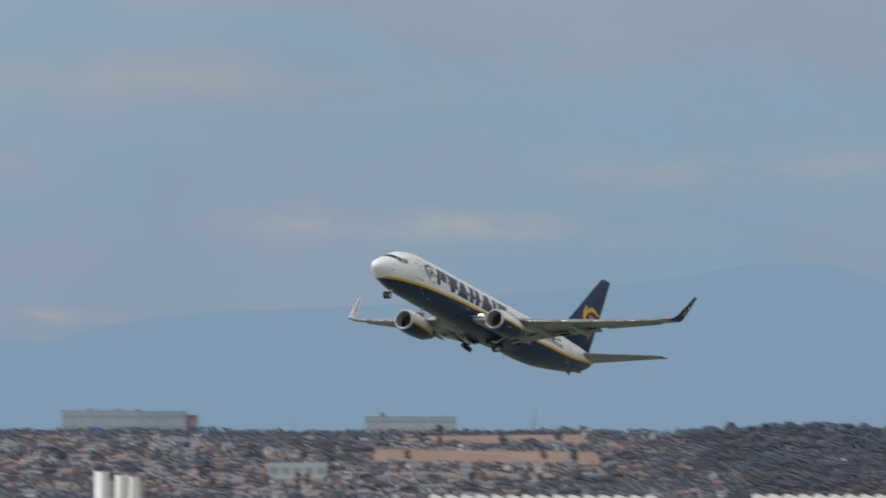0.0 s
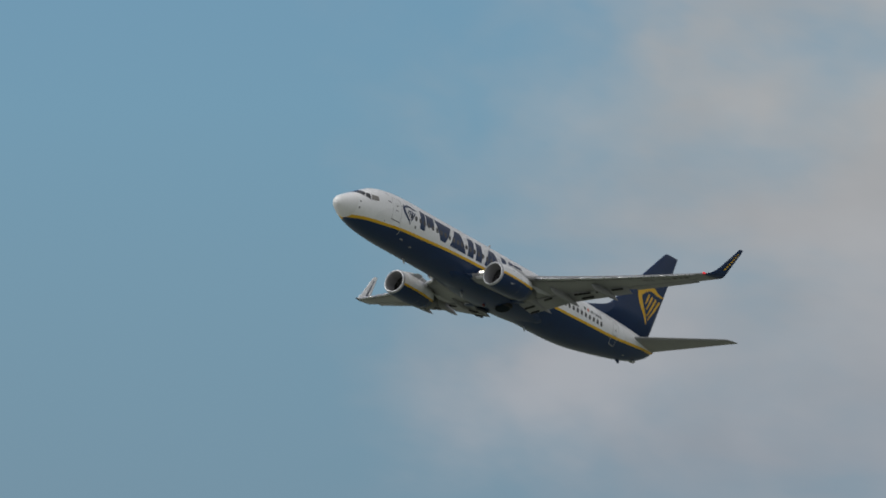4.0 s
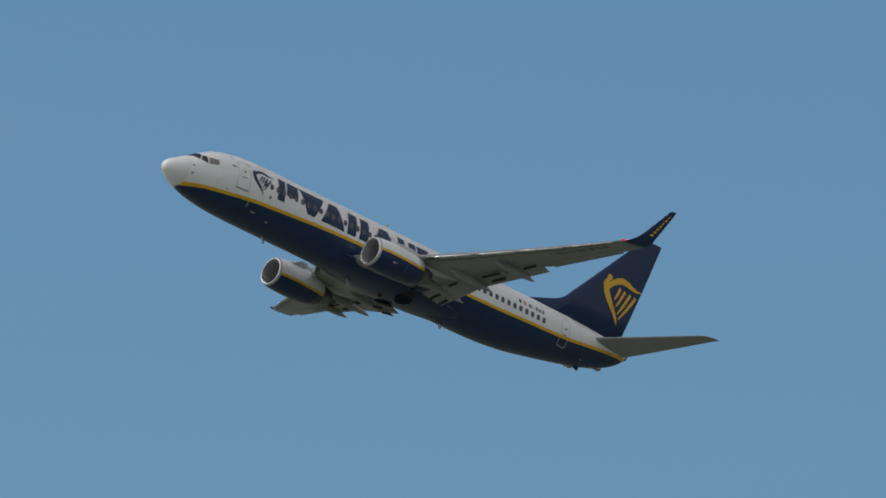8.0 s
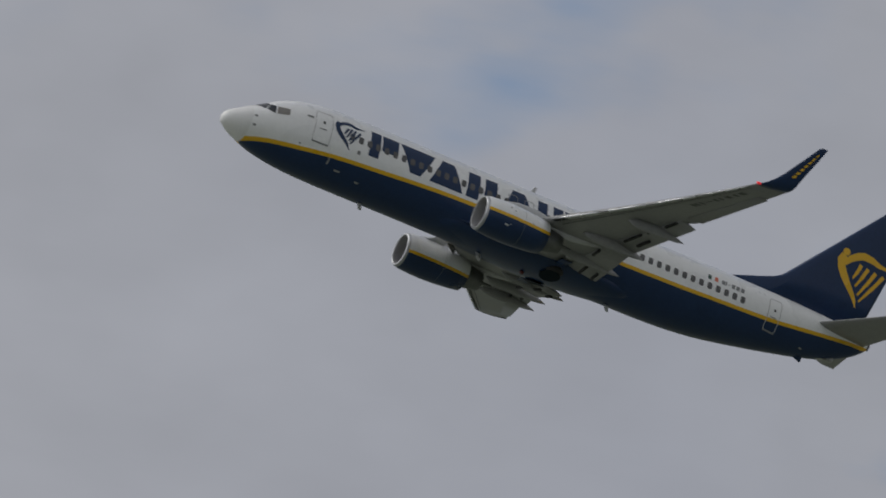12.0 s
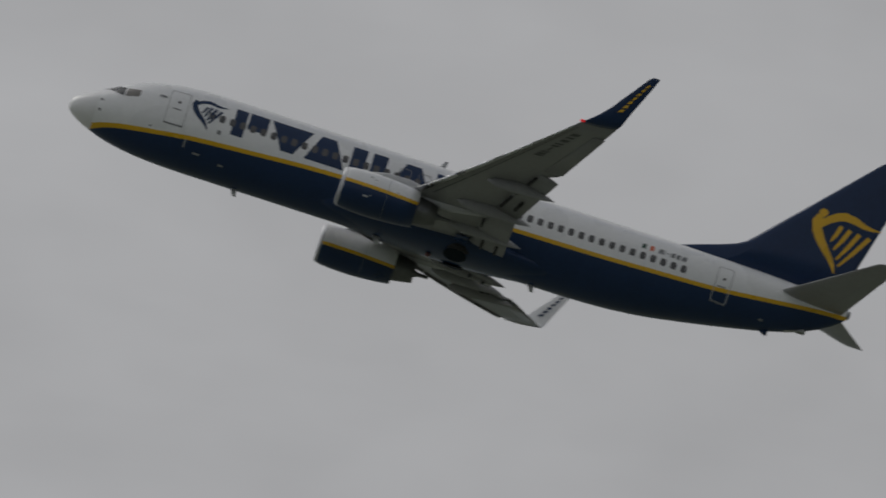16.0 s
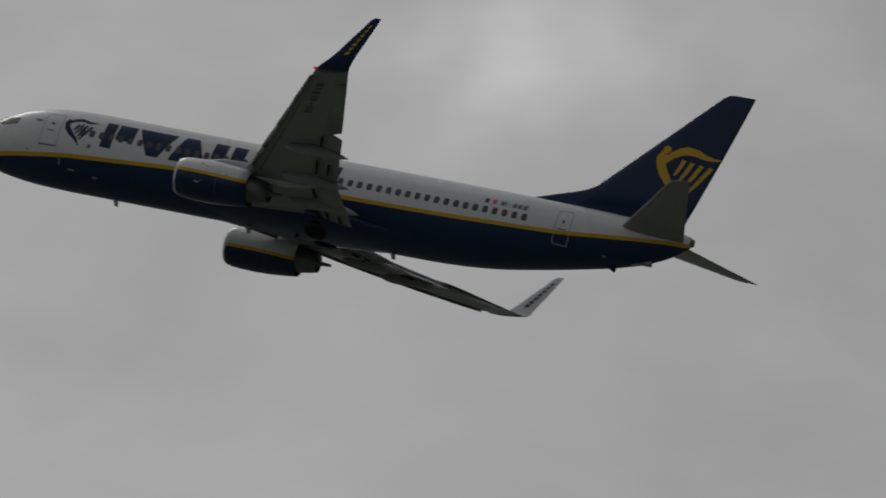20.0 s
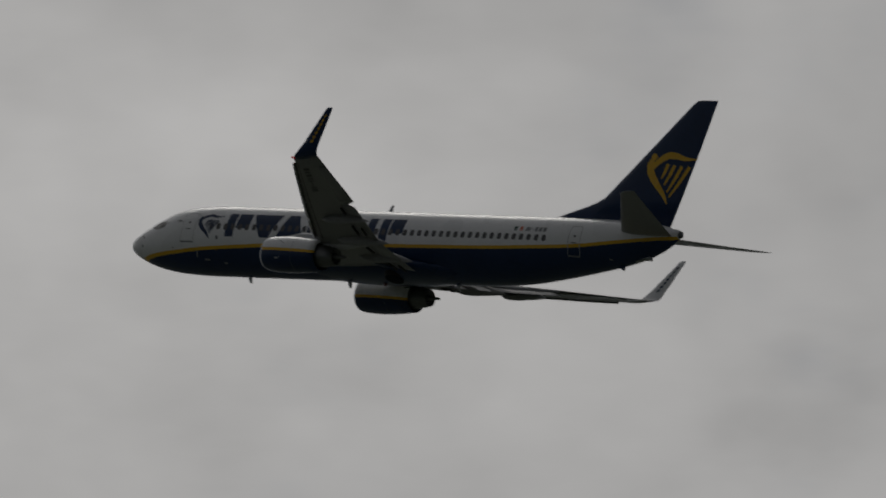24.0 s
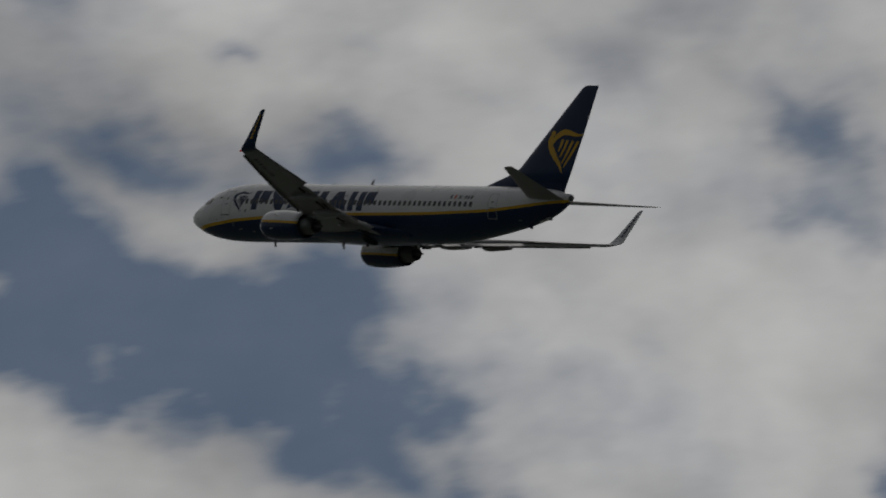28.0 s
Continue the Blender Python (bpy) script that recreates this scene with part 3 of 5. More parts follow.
def build_wing(root, side):
    def main(y):
        le, te, z = wing_line(y)
        return le, te, z, 0.13 - 0.03 * (y / 17)

    # the fixed wing; its rear is cut away where the flaps slide
    rings = []
    n = len(foil())
    for y in (1.2, 2.4, 3.6, 4.83, 5.8, 7.5, 9.0, 10.48, 10.52, 12, 14, 15.5, 16.9):
        le, te, z, th = main(y)
        ring = wing_ring(y, le, te, z, th, droop=twist(y))
        if y < 10.5:
            lim = -(le + (te - le) * 0.80)
            up = min(p[2] for p in ring[:n // 2] if p[0] >= lim)
            fixed = []
            for p in ring:
                if p[0] < lim:
                    q = (te - le) * 0.012
                    p = (lim - (0.25 if p[2] > z else 0.0), p[1], up - q if p[2] > up - q else up - 3 * q)
                fixed.append(p)
            ring = fixed
        rings.append(ring)
    wing = loft("wing", rings, GREY, root, side, "grey painted swept wing")
    # leading edge of bare metal, slats run a little forward and down
    for y0, y1 in ((2.1, 3.9), (5.75, 8.3), (8.36, 10.9), (10.96, 13.6), (13.66, 16.4)):
        rings = []
        for k in range(4):
            y = y0 + (y1 - y0) * k / 3
            le, te, z, th = main(y)
            c = te - le
            w = 0.16 * c if y > 5 else 0.5
            fwd, dn = (0.10 + 0.016 * c), (0.07 + 0.022 * c)
            top = [(-(le - fwd + w * u), y, z - dn + 0.06 * c * math.sqrt(u) * 0.95) for u in (1, 0.6, 0.3, 0.1)]
            nose_pt = [(-(le - fwd - 0.02), y, z - dn - 0.01)]
            bot = [(-(le - fwd + w * u), y, z - dn - 0.035 * c * math.sqrt(u)) for u in (0.1, 0.3)]
            back = [(-(le - fwd + w * 0.35), y, z - dn + 0.02 * c)]
            rings.append(top + nose_pt + bot + back)
        # the slat's rear faces are coloured dark for the cove's shade
        loft("slat", rings, [METAL if y0 > 5 else PALE, MARK_AND_SHADE], wing, side, "bare metal leading edge slat, shade painted into its cove", paint=lambda k, i: 1 if i >= 6 else 0)
        # a dark strip under the wing paints the shade of the gap behind the slat
        bm = bmesh.new()
        cuts = [y0 + (y1 - y0) * k / 6 for k in range(7)]
        strip = []
        for y in cuts if y0 > 5 else ():
            le, te, z, th = main(y)
            strip.append([bm.verts.new(under_wing(le + d * (te - le), y, side, 0.008)) for d in (0.108, 0.126)])
        for a, b in zip(strip, strip[1:]):
            bm.faces.new((a[0], b[0], b[1], a[1]))
        if strip:
            bmesh.ops.recalc_face_normals(bm, faces=bm.faces)
            part("slat_slot", bm, MARK_AND_SHADE, wing, "dark strip painted for the shade behind the slat", smooth=False)
        else:
            bm.free()
    # flaps, run back and turned down for the climb
    for y0, y1, name in ((2.0, 5.55, "inboard_flap"), (5.95, 10.42, "outboard_flap")):
        rings = []
        for k in range(4):
            y = y0 + (y1 - y0) * k / 3
            le, te, z, th = main(y)
            c = te - le
            f0, f1 = te - 0.25 * c, te + 0.10
            rings.append([(px, py, pz) for px, py, pz in wing_ring(y, f0, f1, z - 0.040 * c - 0.75 * (twist(y) - 0.03) * c, 0.14, droop=0.20, camber=0.02)])
        flap = loft(name, rings, GREY, wing, side, "grey trailing edge flap, part lowered")
        # solid dark bars stand in for the shaded gaps round the flap's brackets
        for a, b, fore in ((9.5, 10.3, 1.0), (6.7, 7.9, 1.12), (4.3, 5.0, 1.4), (2.3, 3.2, 1.1), (6.9, 7.8, 0.5), (2.35, 3.1, 0.4), (8.3, 8.9, 1.05)):
            if not y0 < a < y1:
                continue
            rings = []
            for y in (a, b):
                le, te, z, th = main(y)
                c = te - le
                ring = []
                for ds, dz in ((0.0, 0.08), (0.13, 0.08), (0.13, -0.02), (0.0, -0.02)):
                    sx = te - fore + ds
                    low = z - 0.085 * c - 0.045 - 0.75 * (twist(y) - 0.03) * c - 0.16 * max(0.0, fore * -1 + 0.24 * c + ds)
                    ring.append((-sx, y, min(low, under_wing(sx, y)[2] if sx < te - 0.2 * c else low) + dz))
                rings.append(ring)
            loft("flap_slot", rings, DARK, flap, side, "dark bar standing in for a shaded flap gap")
    # aileron and spoiler lines
    ail = []
    for y in (10.9, 13.2, 15.6):
        le, te, z, th = main(y)
        c = te - le
        ail.append(wing_ring(y, te - 0.27 * c, te + 0.02, z - 0.012 * c - 0.02 - 0.75 * twist(y) * c, 0.10, droop=0.0))
    loft("aileron", ail, GREY, wing, side, "grey aileron on the outer wing")
    # fairings over the flap tracks
    for y, s0, s1, r in ((3.35, 18.4, 22.2, 0.27), (5.95, 18.6, 22.25, 0.27), (9.05, 19.6, 22.9, 0.24)):
        le, te, z, th = main(y)
        rings = []
        for k in range(11):
            u = k / 10
            s = s0 + (s1 - s0) * u
            rad = r * max(0.03, math.sin(math.pi * min(1, u ** 0.75)) ** 0.7 if u < 0.99 else 0.03)
            zc = z - 0.28 - 0.8 * (twist(y) - 0.03) * (te - le) * u - 0.10 * u - 0.42 * max(0, u - 0.55) ** 1.2
            rings.append([(-s, y + 0.62 * rad * math.cos(a), zc + 1.25 * rad * math.sin(a)) for a in [2 * math.pi * j / 12 for j in range(12)]])
        loft("flap_track_fairing", rings, GREY, wing, side, "grey pointed flap track fairing")
    # winglet: blends from the tip and rises, dark outside, white inside
    rings = []
    prof = [(16.9, 22.81, 24.47, 0.945, 0.0, 0.10), (17.12, 22.96, 24.52, 1.00, 0.30, 0.095), (17.32, 23.20, 24.60, 1.15, 0.75, 0.09), (17.44, 23.50, 24.70, 1.40, 1.12, 0.085),
            (17.53, 23.86, 24.85, 1.80, 1.33, 0.08), (17.66, 24.34, 25.14, 2.45, 1.36, 0.08), (17.78, 24.80, 25.40, 3.05, 1.36, 0.08), (17.88, 25.18, 25.62, 3.58, 1.36, 0.08), (17.905, 25.36, 25.66, 3.70, 1.36, 0.06)]
    for y, le, te, z, lean, th in prof:
        rings.append(wing_ring(y, le, te, z, th, droop=twist(17) * max(0.0, 1 - (z - 0.945) / 0.3), lean=lean, camber=0.0))
    half = len(foil()) // 2
    winglet = loft("winglet", rings, [WHITE, NAVY], wing, side, "upturned winglet, navy outside and white inside",
                   paint=lambda k, i: 0 if i < half else 1)
    # the word on the winglet becomes plain bars
    def on_winglet(u, v, sd, off, inner=False):
        z = 1.55 + 2.0 * v
        y = curve_at([(1.4, 17.44), (1.8, 17.53), (2.45, 17.66), (3.05, 17.78), (3.7, 17.9)], z)
        le = curve_at([(1.4, 23.50), (1.8, 23.86), (2.45, 24.34), (3.05, 24.80), (3.7, 25.3)], z)
        te = curve_at([(1.4, 24.70), (1.8, 24.85), (2.45, 25.14), (3.05, 25.40), (3.7, 25.66)], z)
        c = te - le
        o = 0.05 * c + 0.03
        return (-(le + u * c), sd * (y + (-o if inner else o)), z + (0.2 * o if inner else -0.2 * o))

    for inner, mat in ((False, YELLOW), (True, NAVY)):
        bm = bmesh.new()
        for k in range(7):
            v0, v1 = 0.08 + 0.118 * k, 0.08 + 0.118 * k + 0.078
            q = [bm.verts.new(on_winglet(u, v, side, 0, inner)) for u, v in ((0.43, v0), (0.62, v0 + 0.02), (0.62, v1 + 0.02), (0.43, v1))]
            bm.faces.new(q if (side > 0) == inner else q[::-1])
        bmesh.ops.recalc_face_normals(bm, faces=bm.faces)
        part("winglet_lettering", bm, mat, winglet, "row of plain bars in place of a word", smooth=False)
    lamp = box_bm(-22.98, -22.72, side * 16.98 - 0.08, side * 16.98 + 0.08, 0.92, 1.02, 0.03)
    part("navigation_light", lamp, REDLAMP if side > 0 else GLASS, wing, "small wingtip light")
    # the registration under the wing becomes plain bars
    if side > 0:
        for k, (y0, w, hgt) in enumerate(((12.50, 0.16, 0.19), (12.74, 0.14, 0.19), (13.02, 0.12, 0.19), (13.28, 0.40, 0.04), (13.82, 0.17, 0.19), (14.12, 0.15, 0.19), (14.50, 0.28, 0.19), (14.98, 0.17, 0.19), (15.32, 0.30, 0.19))):
            bm = bmesh.new()
            q = []
            for y in (y0, y0 + w):
                le, te, z = wing_line(y)
                s_mid = le + 0.34 * (te - le)
                q.append([bm.verts.new(under_wing(s_mid + d * hgt, y, side, 0.012)) for d in (-1, 0, 1)])
            for j in (0, 1):
                bm.faces.new((q[0][j], q[0][j + 1], q[1][j + 1], q[1][j]))
            bmesh.ops.recalc_face_normals(bm, faces=bm.faces)
            part("wing_marking", bm, MARK_AND_SHADE, wing, "plain dark bar painted under the wing", smooth=False)
    # wing root landing light
    bm = box_bm(-15.4, -14.60, side * 2.45 - 0.3, side * 2.45 + 0.3, -1.28, -1.0, 0.09)
    part("lamp_housing", bm, WHITE, wing, "white lamp housing in the wing root")
    bm = box_bm(-14.62, -14.57, side * 2.5 - 0.22, side * 2.5 + 0.22, -1.20, -1.04, 0.015)
    part("landing_light", bm, LANDING if side > 0 else GLASS, wing, "lit landing light in the wing root" if side > 0 else "landing light lens in the wing root")
    # the glove that meets the hull
    rings = []
    for s, r in ((13.6, 0.02), (14.1, 0.08), (14.7, 0.17), (15.3, 0.28), (16, 0.36), (18, 0.38), (20.4, 0.33), (21.6, 0.14), (22.2, 0.03)):
        rings.append([(-s, 1.55 + 0.95 * r * math.cos(a) + 0.15 * r, -1.42 + 0.95 * r * math.sin(a)) for a in [2 * math.pi * j / 14 for j in range(14)]])
    loft("wing_root_fairing", rings, NAVY, root, side, "navy fairing where wing meets hull")
    # the far wing sits a shade further back at its tip
    if side < 0:
        for ob in [wing] + list(wing.children_recursive):
            for v in ob.data.vertices:
                v.co.x -= 0.2 * max(0.0, (-v.co.y - 3) / 14)
                v.co.z += 0.03 * max(0.0, (-v.co.y - 3) / 14)
    return wing


def build_engine(root, side):
    yc, zc = (4.83, -1.90) if side > 0 else (4.72, -1.97)
    outer = [(13.26, 0.80), (13.20, 0.86), (13.24, 0.92), (13.36, 0.975), (13.6, 1.02), (14.1, 1.06), (14.8, 1.08), (15.6, 1.05), (16.4, 0.98), (16.95, 0.90), (16.95, 0.85)]
    N = 48

    def ring(s, r, dz=0.0):
        out = []
        # the painted line lies lower on the inboard side
        hi, lo = (math.asin(min(0.9, (0.16 - 0.02 * (s - 13) + d) / max(r, 0.5))) for d in (0.07, -0.10))
        hi_in, lo_in = (math.asin(max(-0.9, (-0.20 - 0.02 * (s - 13) + d) / max(r, 0.5))) for d in (0.07, -0.10))
        turns = [hi + (math.pi - hi - hi_in) * k / 20 for k in range(21)] + [math.pi - lo_in + (math.pi + lo_in + lo) * k / 26 for k in range(27)]
        for a in turns:
            ry, rz = r * math.cos(a), r * math.sin(a)
            if rz < 0:
                rz *= 0.93  # flattened under side
                ry *= 1.0 + 0.03 * abs(math.sin(2 * a))
            out.append((-s, yc + ry, zc + rz + dz))
        return out

    stations = outer
    bm = bmesh.new()
    rows = skin(bm, [mirrored(ring(s, r), side) for s, r in stations], True, (False, False))
    for (s, r), row in zip(stations, rows):
        for i, f in enumerate(row):
            mid = f.calc_center_median()
            z = mid.z - zc
            line = (0.16 if mid.y * side > yc else -0.19) - 0.02 * (s - 13)
            f.material_index = 3 if s < 13.3 else 0 if z > line + 0.07 else 1 if z > line - 0.10 else 2
    tidy(bm)
    nac = part("engine_nacelle", bm, [WHITE, YELLOW, NAVY, LIP], root, "white and navy engine cowl with a yellow line")
    bm = bmesh.new()
    skin(bm, [mirrored(ring(s, r), side) for s, r in ((13.22, 0.815), (13.36, 0.78), (13.7, 0.77), (14.3, 0.79))], True, (False, False))
    tidy(bm)
    part("inlet_duct", bm, DUCT, nac, "pale grey inlet duct")
    bm = bmesh.new()
    skin(bm, [mirrored(ring(s, r), side) for s, r in ((14.28, 0.79), (14.30, 0.3), (14.30, 0.26))], True, (False, True))
    tidy(bm)
    part("fan_face", bm, DARK, nac, "dark fan inside the inlet")
    for k in range(24):
        a = 2 * math.pi * k / 24
        bm = bmesh.new()
        pts = []
        for r, tw in ((0.26, 0.5), (0.76, 0.2)):
            for d in (-1, 1):
                aa = a + d * 0.05 * (1.3 if r < 0.5 else 0.9)
                pts.append((-(14.24 + d * 0.05), side * (yc + r * math.cos(aa)), zc + r * math.sin(aa)))
        q = [bm.verts.new(p) for p in (pts[0], pts[1], pts[3], pts[2])]
        bm.faces.new(q)
        part("fan_blade", bm, HOT, nac, smooth=False)
    bm = bmesh.new()
    skin(bm, [mirrored(ring(s, r), side) for s, r in ((13.85, 0.015), (13.95, 0.10), (14.1, 0.19), (14.27, 0.26))], True, (True, True))
    tidy(bm)
    part("spinner", bm, DARK, nac, "dark spinner")
    bm = bmesh.new()
    skin(bm, [mirrored(ring(s, r), side) for s, r in ((16.0, 0.80), (16.9, 0.70), (17.5, 0.60), (17.95, 0.50), (17.95, 0.44), (17.4, 0.44))], True, (False, True))
    tidy(bm)
    part("core_cowl", bm, HOT, nac, "dark metal core exhaust")
    bm = bmesh.new()
    skin(bm, [mirrored(ring(s, r), side) for s, r in ((17.3, 0.32), (17.9, 0.22), (18.12, 0.11), (18.6, 0.075), (18.64, 0.04))], True, (True, True))
    tidy(bm)
    part("exhaust_plug", bm, HOT, nac)
    rings = []
    for s, z0, z1, w in ((14.3, -0.95, -0.80, 0.04), (15.2, -1.05, -0.58, 0.16), (16.3, -1.15, -0.55, 0.2), (17.3, -1.45, -0.75, 0.2), (18.6, -1.45, -0.9, 0.18), (19.8, -1.25, -0.95, 0.12), (20.6, -1.08, -1.0, 0.03)):
        rings.append([(-s, yc + w * math.cos(a), (z0 + z1) / 2 + (z1 - z0) / 2 * math.sin(a)) for a in [2 * math.pi * j / 12 for j in range(12)]])
    loft("pylon", rings, PALE, nac, side, "pale grey engine pylon")
    # strake on the inboard side, cowl marks and seam
    bm = bmesh.new()
    a = radians(125)
    base = [(-(14.2 + 1.1 * u), side * (yc + 1.05 * math.cos(a)), zc + 1.05 * math.sin(a)) for u in (0, 1)]
    tip = [(-(14.75 + 0.6 * u), side * (yc + 1.46 * math.cos(a)), zc + 1.40 * math.sin(a)) for u in (0, 1)]
    q = [base[0], tip[0], tip[1], base[1]]
    ring_a = [(x, y + 0.02, z) for x, y, z in q]
    ring_b = [(x, y - 0.02, z) for x, y, z in q]
    skin(bm, [ring_a, ring_b], True, (True, True))
    tidy(bm)
    part("strake", bm, PALE, nac, "small fin on the cowl", smooth=False)
    for s, ang, w in ((14.55, 35, 0.06), (14.8, 28, 0.05), (15.9, 12, 0.05), (14.5, -22, 0.16), (14.7, -18, 0.05)):
        a = radians(ang)
        r = curve_at(outer[1:], s) + 0.0
        c = Vector((-s, side * (yc + r * math.cos(a)), zc + r * math.sin(a) * (1 if a > 0 else 0.93)))
        bm = bmesh.new()
        bmesh.ops.create_uvsphere(bm, u_segments=8, v_segments=5, radius=1, matrix=Matrix.Translation(c) @ Matrix.Diagonal((w, 0.03, 0.03 if w < 0.1 else 0.06, 1)))
        part("cowl_vent", bm, SEAM if ang > 0 else PALE, nac)
    bm = bmesh.new()
    pts = [mirrored(ring(15.45, curve_at(outer[1:], 15.45) + 0.006), side), mirrored(ring(15.462, curve_at(outer[1:], 15.462) + 0.006), side)]
    skin(bm, pts, True, (False, False))
    tidy(bm)
    part("cowl_seam", bm, SEAM, nac)
    return nac


def build_tail(root):
    def fin_ring(z, le, te, th):
        c = te - le
        return [(-(le + x * c), t * th * c, z) for x, t in foil()]

    rings = [fin_ring(z, le, te, th) for z, le, te, th in ((1.55, 30.86, 37.15, 0.085), (3.3, 32.45, 37.62, 0.09), (6.1, 34.97, 38.33, 0.09), (8.75, 37.34, 38.93, 0.09), (8.95, 37.60, 38.97, 0.07), (9.0, 37.9, 38.96, 0.03))]
    bm = bmesh.new()
    skin(bm, rings)
    tidy(bm)
    fin = part("tail_fin", bm, NAVY, root, "navy tail fin")
    rings = []
    for s, z, w in ((29.1, 1.89, 0.02), (30.2, 2.28, 0.10), (31.2, 2.62, 0.15), (31.9, 2.90, 0.18), (32.35, 3.18, 0.2), (32.75, 3.55, 0.2), (33.6, 3.6, 0.2)):
        rings.append([(-s, w * math.cos(a), (1.6 + z) / 2 + (z - 1.6) / 2 * math.sin(a)) for a in [2 * math.pi * j / 14 for j in range(14)]])
    bm = bmesh.new()
    skin(bm, rings)
    tidy(bm)
    part("dorsal_fin", bm, NAVY, fin, "navy dorsal fillet")

    def on_fin(s, z, side, off):
        le = 30.86 + (z - 1.55) * 0.9
        te = 37.15 + (z - 1.55) * 0.246
        c = te - le
        x = max(0.01, min(0.99, (s - le) / c))
        t = 5 * (0.2969 * math.sqrt(x) - 0.126 * x - 0.3516 * x * x + 0.2843 * x**3 - 0.1015 * x**4)
        return (-s, side * (t * 0.09 * c + 0.012 + off), z)

    # the emblem as plain bent bands and bars
    for side in (1, -1):
        bm = bmesh.new()
        band(bm, [(35.30, 5.42), (35.18, 5.12), (35.30, 4.72), (35.55, 4.33), (35.90, 3.92), (36.25, 3.55), (36.48, 3.25), (36.66, 2.90)], [0.36, 0.44, 0.46, 0.44, 0.36, 0.28, 0.2, 0.05], on_fin, side, 0.0)
        part("emblem_post", bm, YELLOW, fin, "yellow bent band of the tail emblem", smooth=False)
        bm = bmesh.new()
        band(bm, [(35.40, 4.98), (35.72, 5.34), (36.10, 5.60), (36.42, 5.72), (36.92, 5.69), (37.38, 5.56), (37.8, 5.53), (38.24, 5.57)], [0.30, 0.36, 0.40, 0.42, 0.36, 0.26, 0.16, 0.03], on_fin, side, 0.002)
        part("emblem_arch", bm, YELLOW, fin, "yellow arch of the tail emblem", smooth=False)
        bm = bmesh.new()
        bmesh.ops.create_circle(bm, cap_ends=True, segments=14, radius=0.21)
        for v in bm.verts:
            v.co = on_fin(35.38 + v.co.x, 5.60 + v.co.y, side, 0.004)
        part("emblem_knob", bm, YELLOW, fin, smooth=False)
        for a, b in (((36.38, 5.22), (36.08, 4.36)), ((36.82, 5.16), (36.32, 4.0)), ((37.30, 5.12), (36.56, 3.58)), ((37.80, 5.10), (36.74, 3.30))):
            bm = bmesh.new()
            band(bm, [a, ((a[0] + b[0]) / 2 + 0.03, (a[1] + b[1]) / 2), b], [0.21, 0.20, 0.10], on_fin, side, 0.0)
            part("emblem_bar", bm, YELLOW, fin, smooth=False)
    # tailplane
    for side in (1, -1):
        rings = []
        for y, le, te, z, th in ((0.25, 33.95, 37.55, 0.98, 0.10), (0.9, 34.45, 37.72, 1.06, 0.10), (4, 36.42, 38.52, 1.50, 0.095), (6.75, 38.17, 39.24, 1.90, 0.09), (6.98, 38.42, 39.32, 1.93, 0.08), (7.12, 38.78, 39.37, 1.95, 0.06), (7.18, 39.15, 39.39, 1.96, 0.03)):
            rings.append(wing_ring(y, le, te, z, th, camber=-0.005))
        stab = loft("tailplane", rings, GREY, root, side, "grey horizontal tailplane")
        bm = bmesh.new()
        lo = []
        for y, le, te, z, th in ((1.1, 34.58, 37.77, 1.09, 0.10), (6.6, 38.07, 39.19, 1.88, 0.09)):
            c = te - le
            lo.append([(-(le + 0.70 * c), side * y, z - 0.055 * c * 0.9), (-(le + 0.705 * c), side * y, z - 0.055 * c * 0.9)])
        f = [bm.verts.new(p) for p in (lo[0][0], lo[0][1], lo[1][1], lo[1][0])]
        bm.faces.new(f)
        part("elevator_seam", bm, SEAM, stab, smooth=False)
    # exhaust of the tail cone and the skid under it
    bm = bmesh.new()
    c = Vector((-37.86, 0, 1.17))
    bmesh.ops.create_cone(bm, cap_ends=True, segments=18, radius1=0.2, radius2=0.17, depth=0.25, matrix=Matrix.Translation(c) @ Matrix.Rotation(radians(90), 4, "Y"))
    part("exhaust_pipe", bm, HOT, root, "metal tail cone exhaust")
    bm = box_bm(-34.5, -33.9, -0.10, 0.10, -1.02, -0.70, 0.05)
    for v in bm.verts:
        if v.co.z < -0.9 and v.co.x > -34.2:
            v.co.z += 0.22
    part("tail_skid", bm, NAVY, root)
    bm = box_bm(-36.2, -35.2, -0.2, 0.2, -0.55, -0.30, 0.06)
    for v in bm.verts:
        if v.co.z < -0.45:
            v.co.z += 0.35 * ((-v.co.x - 35.2))
    part("exhaust_door", bm, PALE, root)

